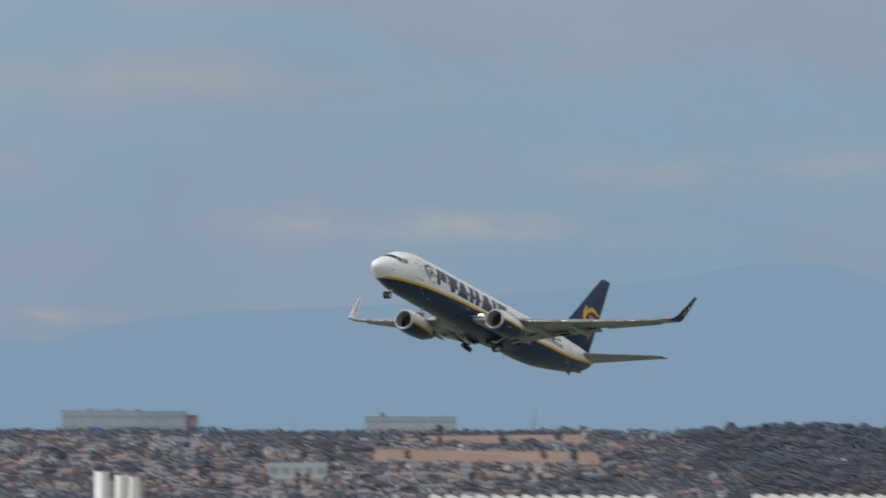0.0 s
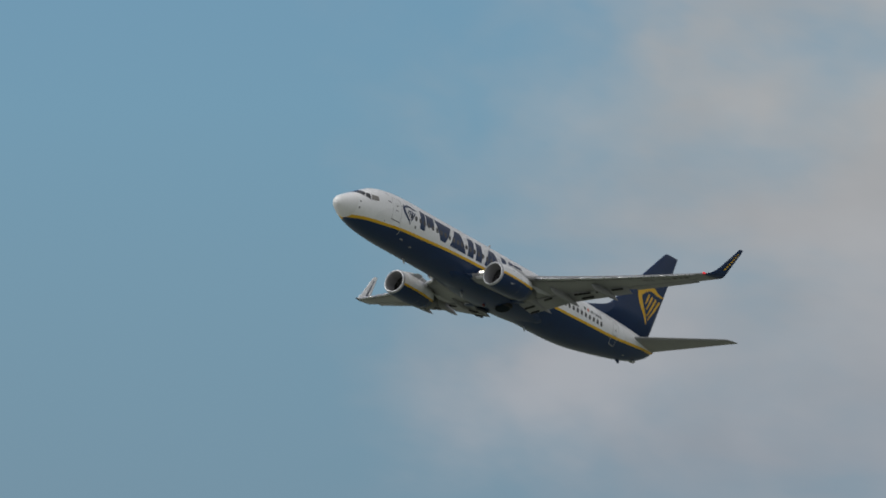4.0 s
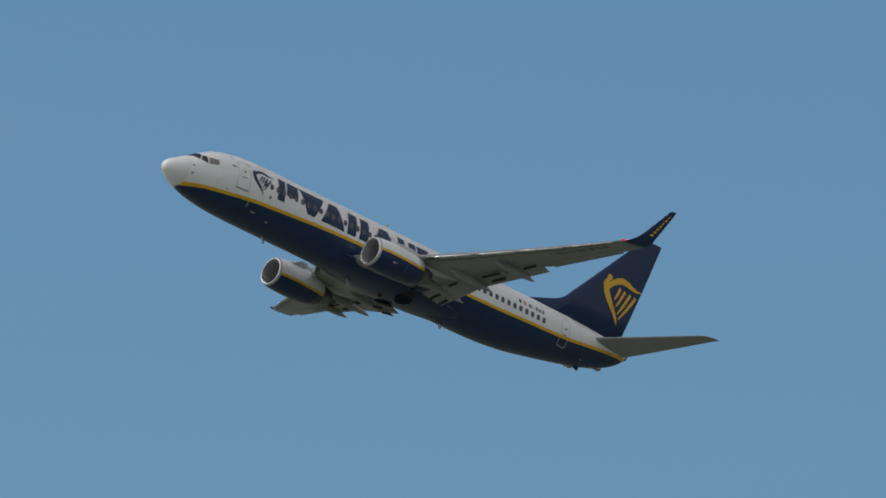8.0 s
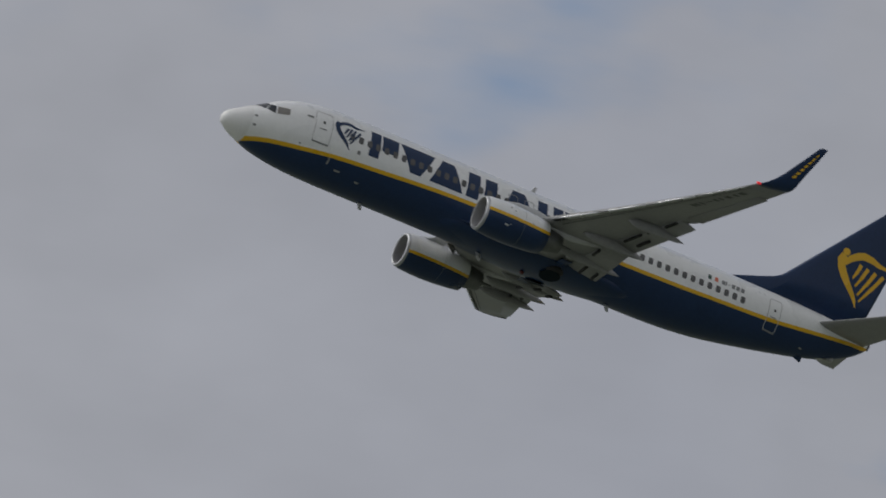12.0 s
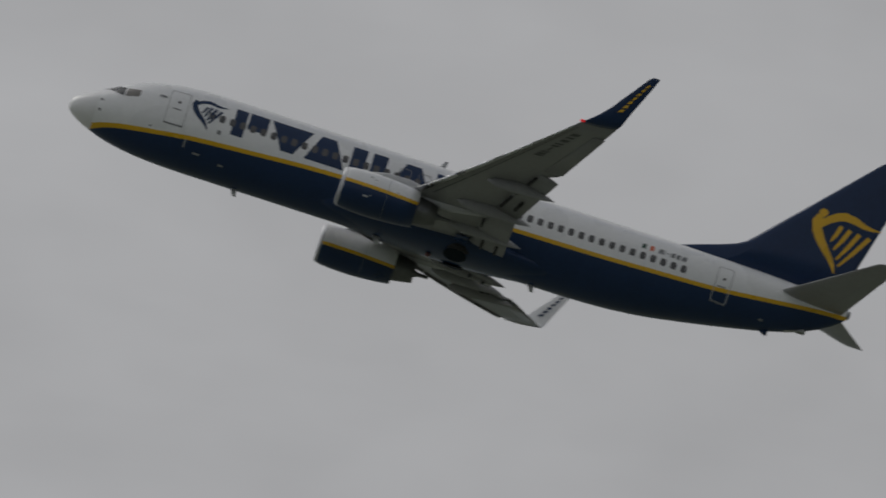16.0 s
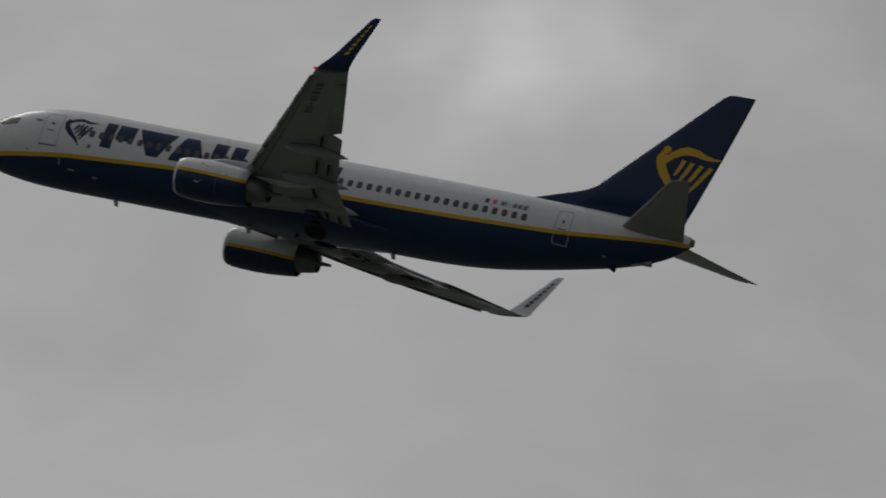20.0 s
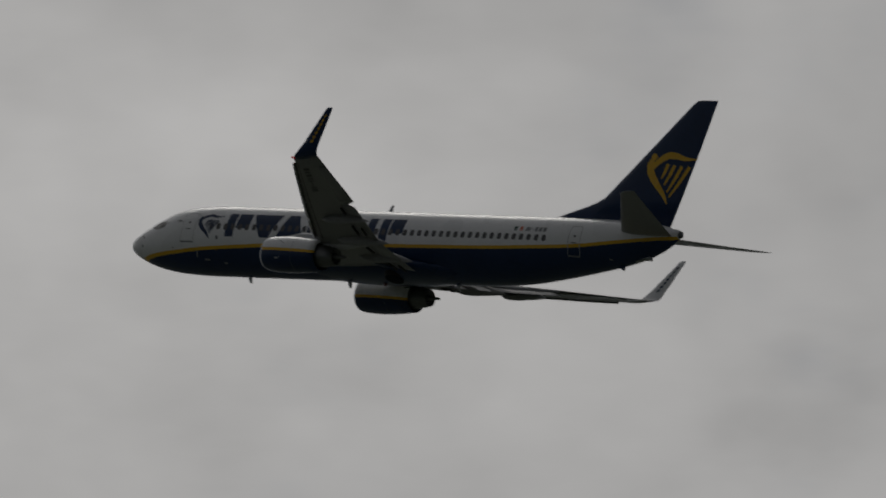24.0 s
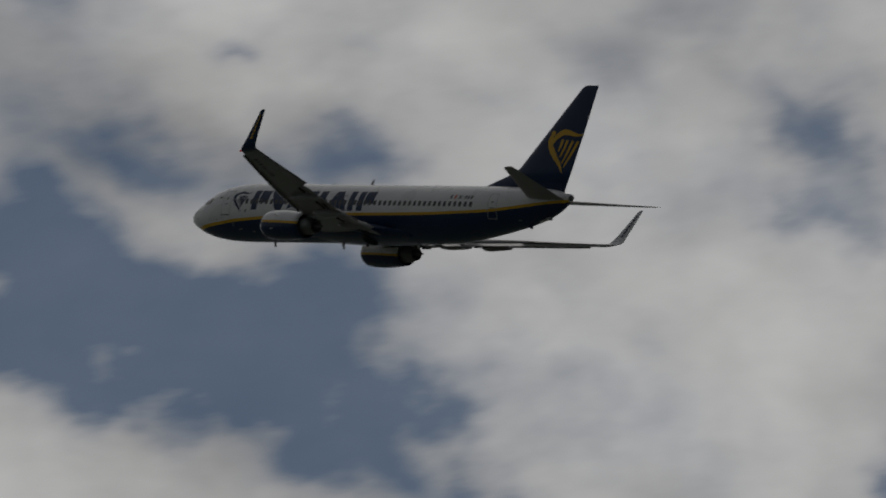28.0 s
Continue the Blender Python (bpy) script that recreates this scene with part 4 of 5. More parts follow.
def build_details(root):
    for side in (1, -1):
        # cabin windows
        for k in range(47):
            s = 6.585 + 0.505 * k
            bm = bmesh.new()
            mid = bm.verts.new(hull(s, 0.33, side, 0.016))
            rim = []
            for j in range(16):
                x, z = math.cos(2 * math.pi * j / 16), math.sin(2 * math.pi * j / 16)
                e = (abs(x) ** 5 + abs(z) ** 5) ** (1 / 5)
                rim.append(bm.verts.new(hull(s + 0.14 * x / e, 0.34 + 0.185 * z / e, side, 0.013)))
            for j in range(16):
                bm.faces.new((mid, rim[j], rim[(j + 1) % 16]))
            bmesh.ops.recalc_face_normals(bm, faces=bm.faces)
            part("cabin_window", bm, PANE, root, smooth=False)
        # doors, hatches
        for s0, s1, z0, z1 in ((4.47, 5.40, -0.62, 1.12), (31.42, 32.16, -0.58, 1.14)):
            door = outline("door_seam", s0, s1, z0, z1, root, side, 0.04, mats=FAINT, label="seam round a cabin door")
            patch("door_window", [((s0 + s1) / 2 - 0.06, 0.60), ((s0 + s1) / 2 + 0.06, 0.60), ((s0 + s1) / 2 + 0.06, 0.47), ((s0 + s1) / 2 - 0.06, 0.47)], DARK, door, side, 0.010, 2, 2)
            patch("door_handle", [((s0 + s1) / 2 - 0.22, 0.18), ((s0 + s1) / 2 + 0.18, 0.18), ((s0 + s1) / 2 + 0.18, 0.12), ((s0 + s1) / 2 - 0.22, 0.12)], SEAM, door, side, 0.010, 2, 1)
            patch("door_sill", [(s0, z0 + 0.05), (s1, z0 + 0.05), (s1, z0 - 0.03), (s0, z0 - 0.03)], SEAM, door, side, 0.016, 3, 1)
        for s0 in (15.75, 16.70):
            outline("exit_hatch_seam", s0, s0 + 0.55, -0.15, 0.85, root, side, 0.03, label="seam round an overwing exit")
        # cockpit glazing
        for c, pane in (([(2.18, 0.67), (2.39, 0.61), (2.33, 0.12), (1.93, 0.26)], GLASS), ([(2.46, 0.60), (3.09, 0.63), (3.05, 0.26), (2.41, 0.12)], REFLECT_GLASS)):
            patch("cockpit_window", c, pane, root, side, 0.012, 4, 4, "dark cockpit window")
        bm = bmesh.new()
        quad = []
        for i in range(5):
            v = i / 4
            row = []
            for j in range(6):
                u = j / 5
                s = (1.38 + 0.46 * u ** 1.6) * (1 - v) + (2.02 + 0.10 * u) * v
                wz, hw = curve_at(WIDE_Z, s), curve_at(HALF, s)
                h = curve_at(TOP, s) - wz
                a = 0.02 + (0.89 - 0.28 * v) * u
                row.append(bm.verts.new((-s, side * (hw * math.sin(a) + 0.012 * math.sin(a)), wz + h * math.cos(a) + 0.014)))
            quad.append(row)
        for i in range(4):
            for j in range(5):
                bm.faces.new((quad[i][j], quad[i][j + 1], quad[i + 1][j + 1], quad[i + 1][j]))
        bmesh.ops.recalc_face_normals(bm, faces=bm.faces)
        part("windshield", bm, GLASS, root, "dark front windshield pane")
        # small probes, vents and drains
        for s, z, w, h in ((1.43, -0.32, 0.08, 0.05), (1.45, -0.81, 0.07, 0.06), (7.11, -0.33, 0.09, 0.10), (3.95, -0.95, 0.06, 0.03), (4.15, 0.62, 0.18, 0.05)):
            patch("probe", [(s - w, z + h), (s + w, z + h), (s + w, z - h), (s - w, z - h)], SEAM, root, side, 0.02, 2, 2)
        for s, z, w, h in ((5.72, -1.24, 0.045, 0.17), (6.38, -1.52, 0.17, 0.04), (7.64, -1.66, 0.12, 0.04), (34.0, -0.55, 0.10, 0.035), (22.6, -1.7, 0.06, 0.16)):
            patch("vent", [(s - w, z + h), (s + w, z + h), (s + w, z - h), (s - w, z - h)], GREY, root, side, 0.03, 2, 2)
        # the word on the hull becomes plain blocks, wedges and bars of its size: corners as parts of each width and height
        wedge_up, wedge_down = [(0.30, 1), (0.66, 1), (1, 0), (0, 0)], [(0, 1), (1, 1), (0.66, 0), (0.36, 0)]
        bar, lead, tail = [(0.03, 1), (0.36, 1), (0.36, 0), (0.03, 0)], [(0, 1), (0.40, 1), (0.40, 0), (0, 0)], [(0.56, 1), (0.96, 1), (0.96, 0), (0.56, 0)]
        upper = [(0.42, 1), (0.95, 1), (0.95, 0.36), (0.42, 0.36)]
        for a, b, shapes in ((7.57, 9.34, (bar, upper)), (9.36, 11.40, (wedge_down,)), (11.24, 13.18, (wedge_up,)), (13.38, 15.16, (lead, tail)), (15.42, 17.36, (wedge_up,)),
                             (17.50, 18.06, ([(0, 1), (1, 1), (1, 0), (0, 0)],)), (18.36, 20.13, (bar, upper))):
            for shape in shapes:
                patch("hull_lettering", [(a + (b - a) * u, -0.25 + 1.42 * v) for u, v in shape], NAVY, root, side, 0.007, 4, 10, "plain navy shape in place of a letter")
        # emblem behind the door
        bm = bmesh.new()
        band(bm, [(5.75, 0.92), (5.66, 0.70), (5.74, 0.45), (5.98, 0.18), (6.30, -0.08), (6.55, -0.40)], [0.24, 0.27, 0.27, 0.24, 0.17, 0.03], hull, side, 0.012)
        band(bm, [(5.72, 0.72), (5.98, 0.93), (6.35, 1.02), (6.75, 0.93), (7.22, 0.97)], [0.13, 0.18, 0.18, 0.14, 0.02], hull, side, 0.012)
        part("hull_emblem", bm, NAVY, root, "navy bent bands of an emblem", smooth=False)
        for a, b in (((6.3, 0.72), (6.1, 0.35)), ((6.5, 0.75), (6.25, 0.2)), ((6.72, 0.74), (6.4, 0.06)), ((6.98, 0.70), (6.5, -0.08))):
            bm = bmesh.new()
            steps = [k / 6 for k in range(7)]
            band(bm, [(a[0] + (b[0] - a[0]) * u, a[1] + (b[1] - a[1]) * u) for u in steps], [0.14 - 0.06 * u for u in steps], hull, side, 0.014)
            part("hull_emblem_bar", bm, NAVY, root, smooth=False)
        # flag and registration bars
        for k, m in enumerate((GREEN, WHITE, ORANGE)):
            patch("flag_stripe", [(27.64 + 0.2 * k, 0.98), (27.84 + 0.2 * k, 0.98), (27.84 + 0.2 * k, 0.72), (27.64 + 0.2 * k, 0.72)], m, root, side, 0.008, 1, 2)
        for k, (s, w) in enumerate(((28.45, 0.2), (28.68, 0.07), (28.83, 0.14), (29.05, 0.2), (29.32, 0.2), (29.60, 0.22))):
            h = 0.02 if k == 2 else 0.125
            patch("registration_bar", [(s + 0.03, 0.84 + h), (s + w + 0.03, 0.84 + h), (s + w, 0.84 - h), (s, 0.84 - h)], SEAM, root, side, 0.008, 1, 2)
    # aerials
    for s, z, h, dirn in ((8.55, -2.10, 0.42, -1), (15.6, -2.2, 0.40, -1), (17.6, 1.89, 0.42, 1), (13.6, 1.9, 0.10, 1), (23.2, -2.12, 0.38, -1)):
        ring0 = [(-(s - 0.16 + 0.32 * x), t * 0.04, z) for x, t in foil(5)]
        ring1 = [(-(s + 0.06 + 0.18 * x), t * 0.02, z + dirn * h) for x, t in foil(5)]
        bm = bmesh.new()
        skin(bm, [ring0, ring1])
        tidy(bm)
        part("blade_aerial", bm, PALE, root, "small blade aerial")
    # belly fairing over the wing box
    rings = []
    for s, k in ((12.6, 0.0), (13.6, 0.16), (15.0, 0.55), (16.4, 0.88), (17.6, 1.0), (20, 1.0), (21.4, 0.72), (22.4, 0.36), (23.2, 0.12), (23.8, 0.0)):
        rings.append([(-s, (1.30 + 0.62 * k) * math.cos(a), -1.45 + 0.03 * k + (0.60 + 0.24 * k if math.sin(a) < 0 else 0.10 + 0.4 * k) * math.sin(a)) for a in [2 * math.pi * j / 28 for j in range(28)]])
    bm = bmesh.new()
    skin(bm, rings)
    tidy(bm)
    part("belly_fairing", bm, NAVY, root, "navy belly fairing under the wing box")
    bm = bmesh.new()
    bmesh.ops.create_uvsphere(bm, u_segments=12, v_segments=8, radius=0.12, matrix=Matrix.Translation((-18.2, 0.1, -2.32)))
    part("beacon", bm, BEACON, root, "red belly beacon")
    # wheel wells
    for side in (1, -1):
        bm = bmesh.new()
        bmesh.ops.create_cone(bm, cap_ends=True, segments=28, radius1=0.56, radius2=0.55, depth=0.03, matrix=Matrix.Translation((-19.4, side * 0.95, -2.215)) @ Matrix.Rotation(side * radians(14), 4, "X"))
        part("wheel_well", bm, WELL, root, "dark open wheel well", smooth=False)


def wheel_bm(radius, width, yc):
    bm = bmesh.new()
    prof = [(0.0, -0.35 * width), (0.45, -0.35 * width), (0.5, -0.42 * width), (0.82, -0.5 * width), (0.97, -0.36 * width), (1.0, 0), (0.97, 0.36 * width), (0.82, 0.5 * width), (0.5, 0.42 * width), (0.45, 0.35 * width), (0.0, 0.35 * width)]
    rings = [[(radius * max(r, 0.01) * math.cos(a), yc + y, radius * max(r, 0.01) * math.sin(a)) for a in [2 * math.pi * k / 22 for k in range(22)]] for r, y in prof]
    rows = skin(bm, rings)
    for k, row in enumerate(rows):
        for f in row:
            f.material_index = 1 if k in (0, 1, 8, 9) else 0
    return tidy(bm)


def build_gear(root):
    """Returns the moving legs: name -> (object, hinge)."""
    legs = {}
    for side, name in ((1, "main_gear"), (-1, "main_gear")):
        hinge = Vector((-19.45, side * 2.86, -1.50))
        leg = new(name, bpy.data.meshes.new(name))
        bm = bmesh.new()
        bmesh.ops.create_cone(bm, cap_ends=True, segments=14, radius1=0.11, radius2=0.15, depth=1.75, matrix=Matrix.Translation((0, 0, -0.87)))
        bmesh.ops.create_cone(bm, cap_ends=True, segments=10, radius1=0.07, radius2=0.07, depth=0.95, matrix=Matrix.Translation((0, 0, -1.72)) @ Matrix.Rotation(radians(90), 4, "X"))
        bm.to_mesh(leg.data)
        bm.free()
        leg.data.materials.append(PALE)
        leg.parent = root
        leg["label"] = "main landing gear leg folding inward"
        for yc in (-0.43, 0.43):
            w = part("wheel", wheel_bm(0.56, 0.38, yc), [RUBBER, METAL], leg, "black tyre on a metal wheel")
            w.location = (0, 0, -1.72)
        d = box_bm(-0.3, 0.3, side * 0.24 - 0.02, side * 0.24 + 0.02, -1.3, -0.1, 0.01)
        part("gear_door", d, NAVY, leg, "navy leg door")
        legs[side] = (leg, hinge)
    leg = new("nose_gear", bpy.data.meshes.new("nose_gear"))
    bm = bmesh.new()
    bmesh.ops.create_cone(bm, cap_ends=True, segments=12, radius1=0.07, radius2=0.10, depth=1.8, matrix=Matrix.Translation((0, 0, -0.9)))
    bm.to_mesh(leg.data)
    bm.free()
    leg.data.materials.append(PALE)
    leg.parent = root
    leg["label"] = "nose landing gear leg folding forward"
    for yc in (-0.2, 0.2):
        w = part("wheel", wheel_bm(0.34, 0.2, yc), [RUBBER, METAL], leg, "small black tyre")
        w.location = (0, 0, -1.8)
    legs[0] = (leg, Vector((-4.0, 0, -1.40)))
    return legs


airliner = tagged(new("airliner"), "white and navy twin-engine jet airliner climbing with flaps down", "aeroplane")
build_hull(airliner)
for wing_side in (1, -1):
    build_wing(airliner, wing_side)
    build_engine(airliner, wing_side)
build_tail(airliner)
build_details(airliner)
GEAR = build_gear(airliner)

# ---- ground, far hills and the town on the hillside ----
HILL = radians(31.2)
RISE = [(1500, 0), (2600, 20), (3300, 62), (3700, 79), (3900, 87), (4200, 101.5), (4620, 121.5), (4900, 121.0), (5400, 112), (7500, 70)]


def ground_z(x, y):
    u = x * math.cos(HILL) + y * math.sin(HILL)
    v = -x * math.sin(HILL) + y * math.cos(HILL)
    rise = curve_at(RISE, u)
    fall = 1 / (1 + (v / 2600) ** 4)
    bumps = 1.0 * noise.noise((x / 90, y / 90, 0)) + 2 * noise.noise((x / 500, y / 500, 3))
    return rise * fall + bumps * min(1, max(0, (u - 1600) / 1500)) * fall


def spot(u, v):
    """The place u metres out along the hill's bearing and v metres to the left of it, on the ground."""
    x, y = u * math.cos(HILL) - v * math.sin(HILL), u * math.sin(HILL) + v * math.cos(HILL)
    return x, y, ground_z(x, y)


def field_material():
    m = bpy.data.materials.new("field_grass")
    m.use_nodes = True
    nt = m.node_tree
    n, link = nt.nodes.new, nt.links.new
    b = nt.nodes["Principled BSDF"]
    b.inputs["Roughness"].default_value = 0.95
    tex = n("ShaderNodeTexCoord").outputs["Object"]
    out = []
    for sc, det in ((0.018, 3), (0.25, 5)):
        t = n("ShaderNodeTexNoise")
        t.inputs["Scale"].default_value, t.inputs["Detail"].default_value = sc, det
        link(tex, t.inputs["Vector"])
        out.append(t.outputs[0])
    add = n("ShaderNodeMath")
    add.operation = "MULTIPLY_ADD"
    link(out[1], add.inputs[0])
    add.inputs[1].default_value = 0.35
    link(out[0], add.inputs[2])
    def tones(stops):
        r = n("ShaderNodeValToRGB")
        els = r.color_ramp.elements
        for p, c in stops:
            e = els.new(p)
            e.color = (*c, 1)
        els.remove(els[0])
        els.remove(els[len(els) - 1])
        link(add.outputs[0], r.inputs[0])
        return r.outputs[0]

    # green airfield grass on the plain; hillside dry brown, blue-grey haze painted in
    plain = tones(((0.5, (0.115, 0.137, 0.098)), (0.68, (0.135, 0.155, 0.115)), (0.85, (0.19, 0.185, 0.145))))
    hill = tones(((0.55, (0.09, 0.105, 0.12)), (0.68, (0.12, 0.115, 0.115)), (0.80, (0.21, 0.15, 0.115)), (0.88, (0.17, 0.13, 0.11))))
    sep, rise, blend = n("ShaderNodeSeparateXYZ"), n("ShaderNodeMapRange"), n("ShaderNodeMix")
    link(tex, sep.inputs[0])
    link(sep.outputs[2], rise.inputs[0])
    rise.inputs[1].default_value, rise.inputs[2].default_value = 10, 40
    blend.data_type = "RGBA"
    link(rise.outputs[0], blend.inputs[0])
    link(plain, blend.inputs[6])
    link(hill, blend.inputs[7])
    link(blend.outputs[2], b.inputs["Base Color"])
    return m


FIELD = field_material()
HAZY = bpy.data.materials.new("mountain_haze_glow")


def build_ground():
    bm = bmesh.new()
    outer = [-7000 + 14000 * i / 70 for i in range(71)]
    xs = sorted(set([round(x) for x in outer] + [round(3000 + 25 * k) for k in range(60)]))
    ys = sorted(set([round(x) for x in outer] + [round(1700 + 25 * k) for k in range(50)]))
    vs = [[bm.verts.new((x, y, ground_z(x, y))) for x in xs] for y in ys]
    for i in range(len(ys) - 1):
        for j in range(len(xs) - 1):
            bm.faces.new((vs[i][j], vs[i][j + 1], vs[i + 1][j + 1], vs[i + 1][j]))
    tagged(part("ground", bm, FIELD, None), "green plain rising to a hillside with brown fields", "ground", kind="structure")


def build_mountains():
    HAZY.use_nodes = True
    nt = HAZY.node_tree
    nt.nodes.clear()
    # a flat blue glow paints the haze over the whole range
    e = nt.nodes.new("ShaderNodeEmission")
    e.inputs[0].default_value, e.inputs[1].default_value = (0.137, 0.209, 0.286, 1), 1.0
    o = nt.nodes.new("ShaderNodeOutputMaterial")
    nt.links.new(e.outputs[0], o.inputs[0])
    crest = [(22, 1.2), (25, 1.4), (28, 1.7), (29.6, 1.93), (29.82, 1.985), (30.03, 2.05), (30.25, 2.045), (30.5, 2.0), (30.9, 1.96), (31.4, 1.915), (32.0, 1.885), (32.3, 1.845), (32.5, 1.79), (32.9, 1.815), (33.13, 1.85), (33.4, 1.8), (33.8, 1.78), (34.1, 1.735), (36, 1.615), (40, 1.215)]
    bm = bmesh.new()
    rings = []
    for k in range(361):
        b = 22 + 18 * k / 360
        h = curve_at(crest, b) + 0.006 * noise.noise((b * 6, 0, 5)) + 0.003 * noise.noise((b * 25, 0, 8))
        a = radians(b)
        ring = []
        for d, z in ((4860, 40), (4940, 4940 * math.tan(radians(h)) + 1.7), (4985, 40)):
            ring.append((d * math.cos(a), d * math.sin(a), z))
        rings.append(ring)
    skin(bm, rings)
    tidy(bm)
    tagged(part("backdrop", bm, HAZY, None), "mountain range far behind the hill, blue haze painted as glow", "mountains", kind="structure")


build_ground()
build_mountains()

# house tones are cool and low in contrast to paint in the haze
CREAM = material("hazed_cream_render", (0.33, 0.33, 0.34), 0.9, vary=0.15, scale=0.6)
BRIGHT = material("bright_white_render", (0.84, 0.83, 0.79), 0.8, vary=0.06, scale=0.6)
CHALK = material("white_render", (0.47, 0.48, 0.50), 0.85, vary=0.12, scale=0.6)
STONE = material("grey_stone", (0.34, 0.33, 0.32), 0.9, vary=0.2, scale=0.8)
OCHRE = material("ochre_render", (0.27, 0.21, 0.19), 0.9, vary=0.18, scale=0.6)
TILE = material("brown_roof_tile", (0.19, 0.125, 0.115), 0.9, vary=0.3, scale=1.5)
TILE_PALE = material("pale_roof_tile", (0.22, 0.165, 0.155), 0.9, vary=0.3, scale=1.5)
SLATE = material("slate_roof", (0.15, 0.155, 0.185), 0.8, vary=0.25, scale=1.5)
# distance haze is painted into these two wall colours as extra blue
CONCRETE = material("hazed_grey_concrete", (0.30, 0.36, 0.40), 0.9, vary=0.15, scale=0.4)
CONCRETE_BLUE = material("hazed_blue_grey_cladding", (0.27, 0.33, 0.39), 0.8, vary=0.12, scale=0.4)
TEAL = material("pale_green_cladding", (0.36, 0.44, 0.44), 0.7, vary=0.1, scale=0.5)
SIGN_BLUE = material("blue_sign", (0.06, 0.14, 0.50), 0.5)
REDWALL = material("red_cladding", (0.28, 0.14, 0.13), 0.8, vary=0.2)
# glass lifted close to the wall tone, which paints haze over it
HOLE = material("hazed_window", (0.24, 0.28, 0.32), 0.25, vary=0.2)
STEEL = material("mast_steel", (0.22, 0.23, 0.25), 0.6, metal=0.4)
BARK = material("bark", (0.06, 0.045, 0.035), 0.95, vary=0.3, scale=4)


def leaf_material():
    m = bpy.data.materials.new("hazed_foliage")
    m.use_nodes = True
    nt = m.node_tree
    b = nt.nodes["Principled BSDF"]
    b.inputs["Roughness"].default_value = 0.95
    g, r = nt.nodes.new("ShaderNodeNewGeometry"), nt.nodes.new("ShaderNodeValToRGB")
    # the blue in the foliage is distance haze, put into the leaf colour
    els = r.color_ramp.elements
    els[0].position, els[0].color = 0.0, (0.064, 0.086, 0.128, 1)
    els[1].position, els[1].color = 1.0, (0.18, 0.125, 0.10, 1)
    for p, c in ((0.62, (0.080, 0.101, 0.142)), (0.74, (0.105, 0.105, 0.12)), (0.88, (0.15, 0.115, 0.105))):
        els.new(p).color = (*c, 1)
    # stands of bare brown trees among the evergreens
    t, mix = nt.nodes.new("ShaderNodeTexNoise"), nt.nodes.new("ShaderNodeMath")
    t.inputs["Scale"].default_value, t.inputs["Detail"].default_value = 0.045, 4
    nt.links.new(nt.nodes.new("ShaderNodeTexCoord").outputs["Object"], t.inputs["Vector"])
    mix.operation = "MULTIPLY_ADD"
    nt.links.new(g.outputs["Random Per Island"], mix.inputs[0])
    mix.inputs[1].default_value = 0.25
    nt.links.new(t.outputs[0], mix.inputs[2])
    nt.links.new(mix.outputs[0], r.inputs[0])
    nt.links.new(r.outputs[0], b.inputs["Base Color"])
    return m


LEAF = leaf_material()
SOIL = material("brown_soil", (0.22, 0.15, 0.115), 0.95, vary=0.35, scale=0.12, bump=0.3)
LEAF_DRY = material("winter_twigs", (0.13, 0.095, 0.075), 0.95, vary=0.4, scale=0.5)


def facing(u, v, turn=0.0, lift=0.0):
    x, y, z = spot(u, v)
    return pose(x, y, z + lift, 0, 0, math.degrees(HILL) - 90 + turn)


def gable(w, d, h, rise, over=0.25):
    """A gabled roof over a w x d plan whose eaves stand at h: a shell with thickness."""
    bm = bmesh.new()
    a, b, t = w / 2 + over, d / 2 + over, 0.16
    low = h - over * rise / (d / 2)
    top = [(-b, low), (0, h + rise), (b, low)]
    ring = [(y, z) for y, z in top] + [(b, low - t), (0, h + rise - t), (-b, low - t)]
    skin(bm, [[(x, y, z) for y, z in ring] for x in (-a, a)])
    return tidy(bm)


def walls(w, d, h, rise):
    bm = bmesh.new()
    ring = [(-d / 2, -2.5), (d / 2, -2.5), (d / 2, h), (0, h + rise - 0.1), (-d / 2, h)]
    skin(bm, [[(x, y, z) for y, z in ring] for x in (-w / 2, w / 2)])
    return tidy(bm)


def house(wall_mat, roof_mat, w, d, h, rise, label):
    w, d, h, rise = (0.68 * q for q in (w, d, h, rise))
    ob = tagged(new("house"), label, "house", "houses on the hillside")
    part("wall", walls(w, d, h, rise), wall_mat, ob, smooth=False)
    roof = part("roof", gable(w, d, h, rise, 0.16), roof_mat, ob, smooth=False)
    part("chimney", box_bm(w * 0.22, w * 0.22 + 0.2, 0.12, 0.32, h + rise * 0.4, h + rise + 0.22, 0.02), wall_mat, roof, smooth=False)
    for k in range(3):
        x = -w / 2 + w * (k + 0.5) / 3
        for z in (0.36, 1.02) if h > 1.5 and k != 1 else (0.36,):
            win = part("window", box_bm(x - 0.15, x + 0.15, -d / 2 - 0.03, -d / 2 + 0.04, z, z + 0.42), HOLE, ob, smooth=False)
            part("window_sill", box_bm(x - 0.18, x + 0.18, -d / 2 - 0.07, -d / 2 - 0.031, z - 0.05, z - 0.004), wall_mat, win, smooth=False)
    return ob


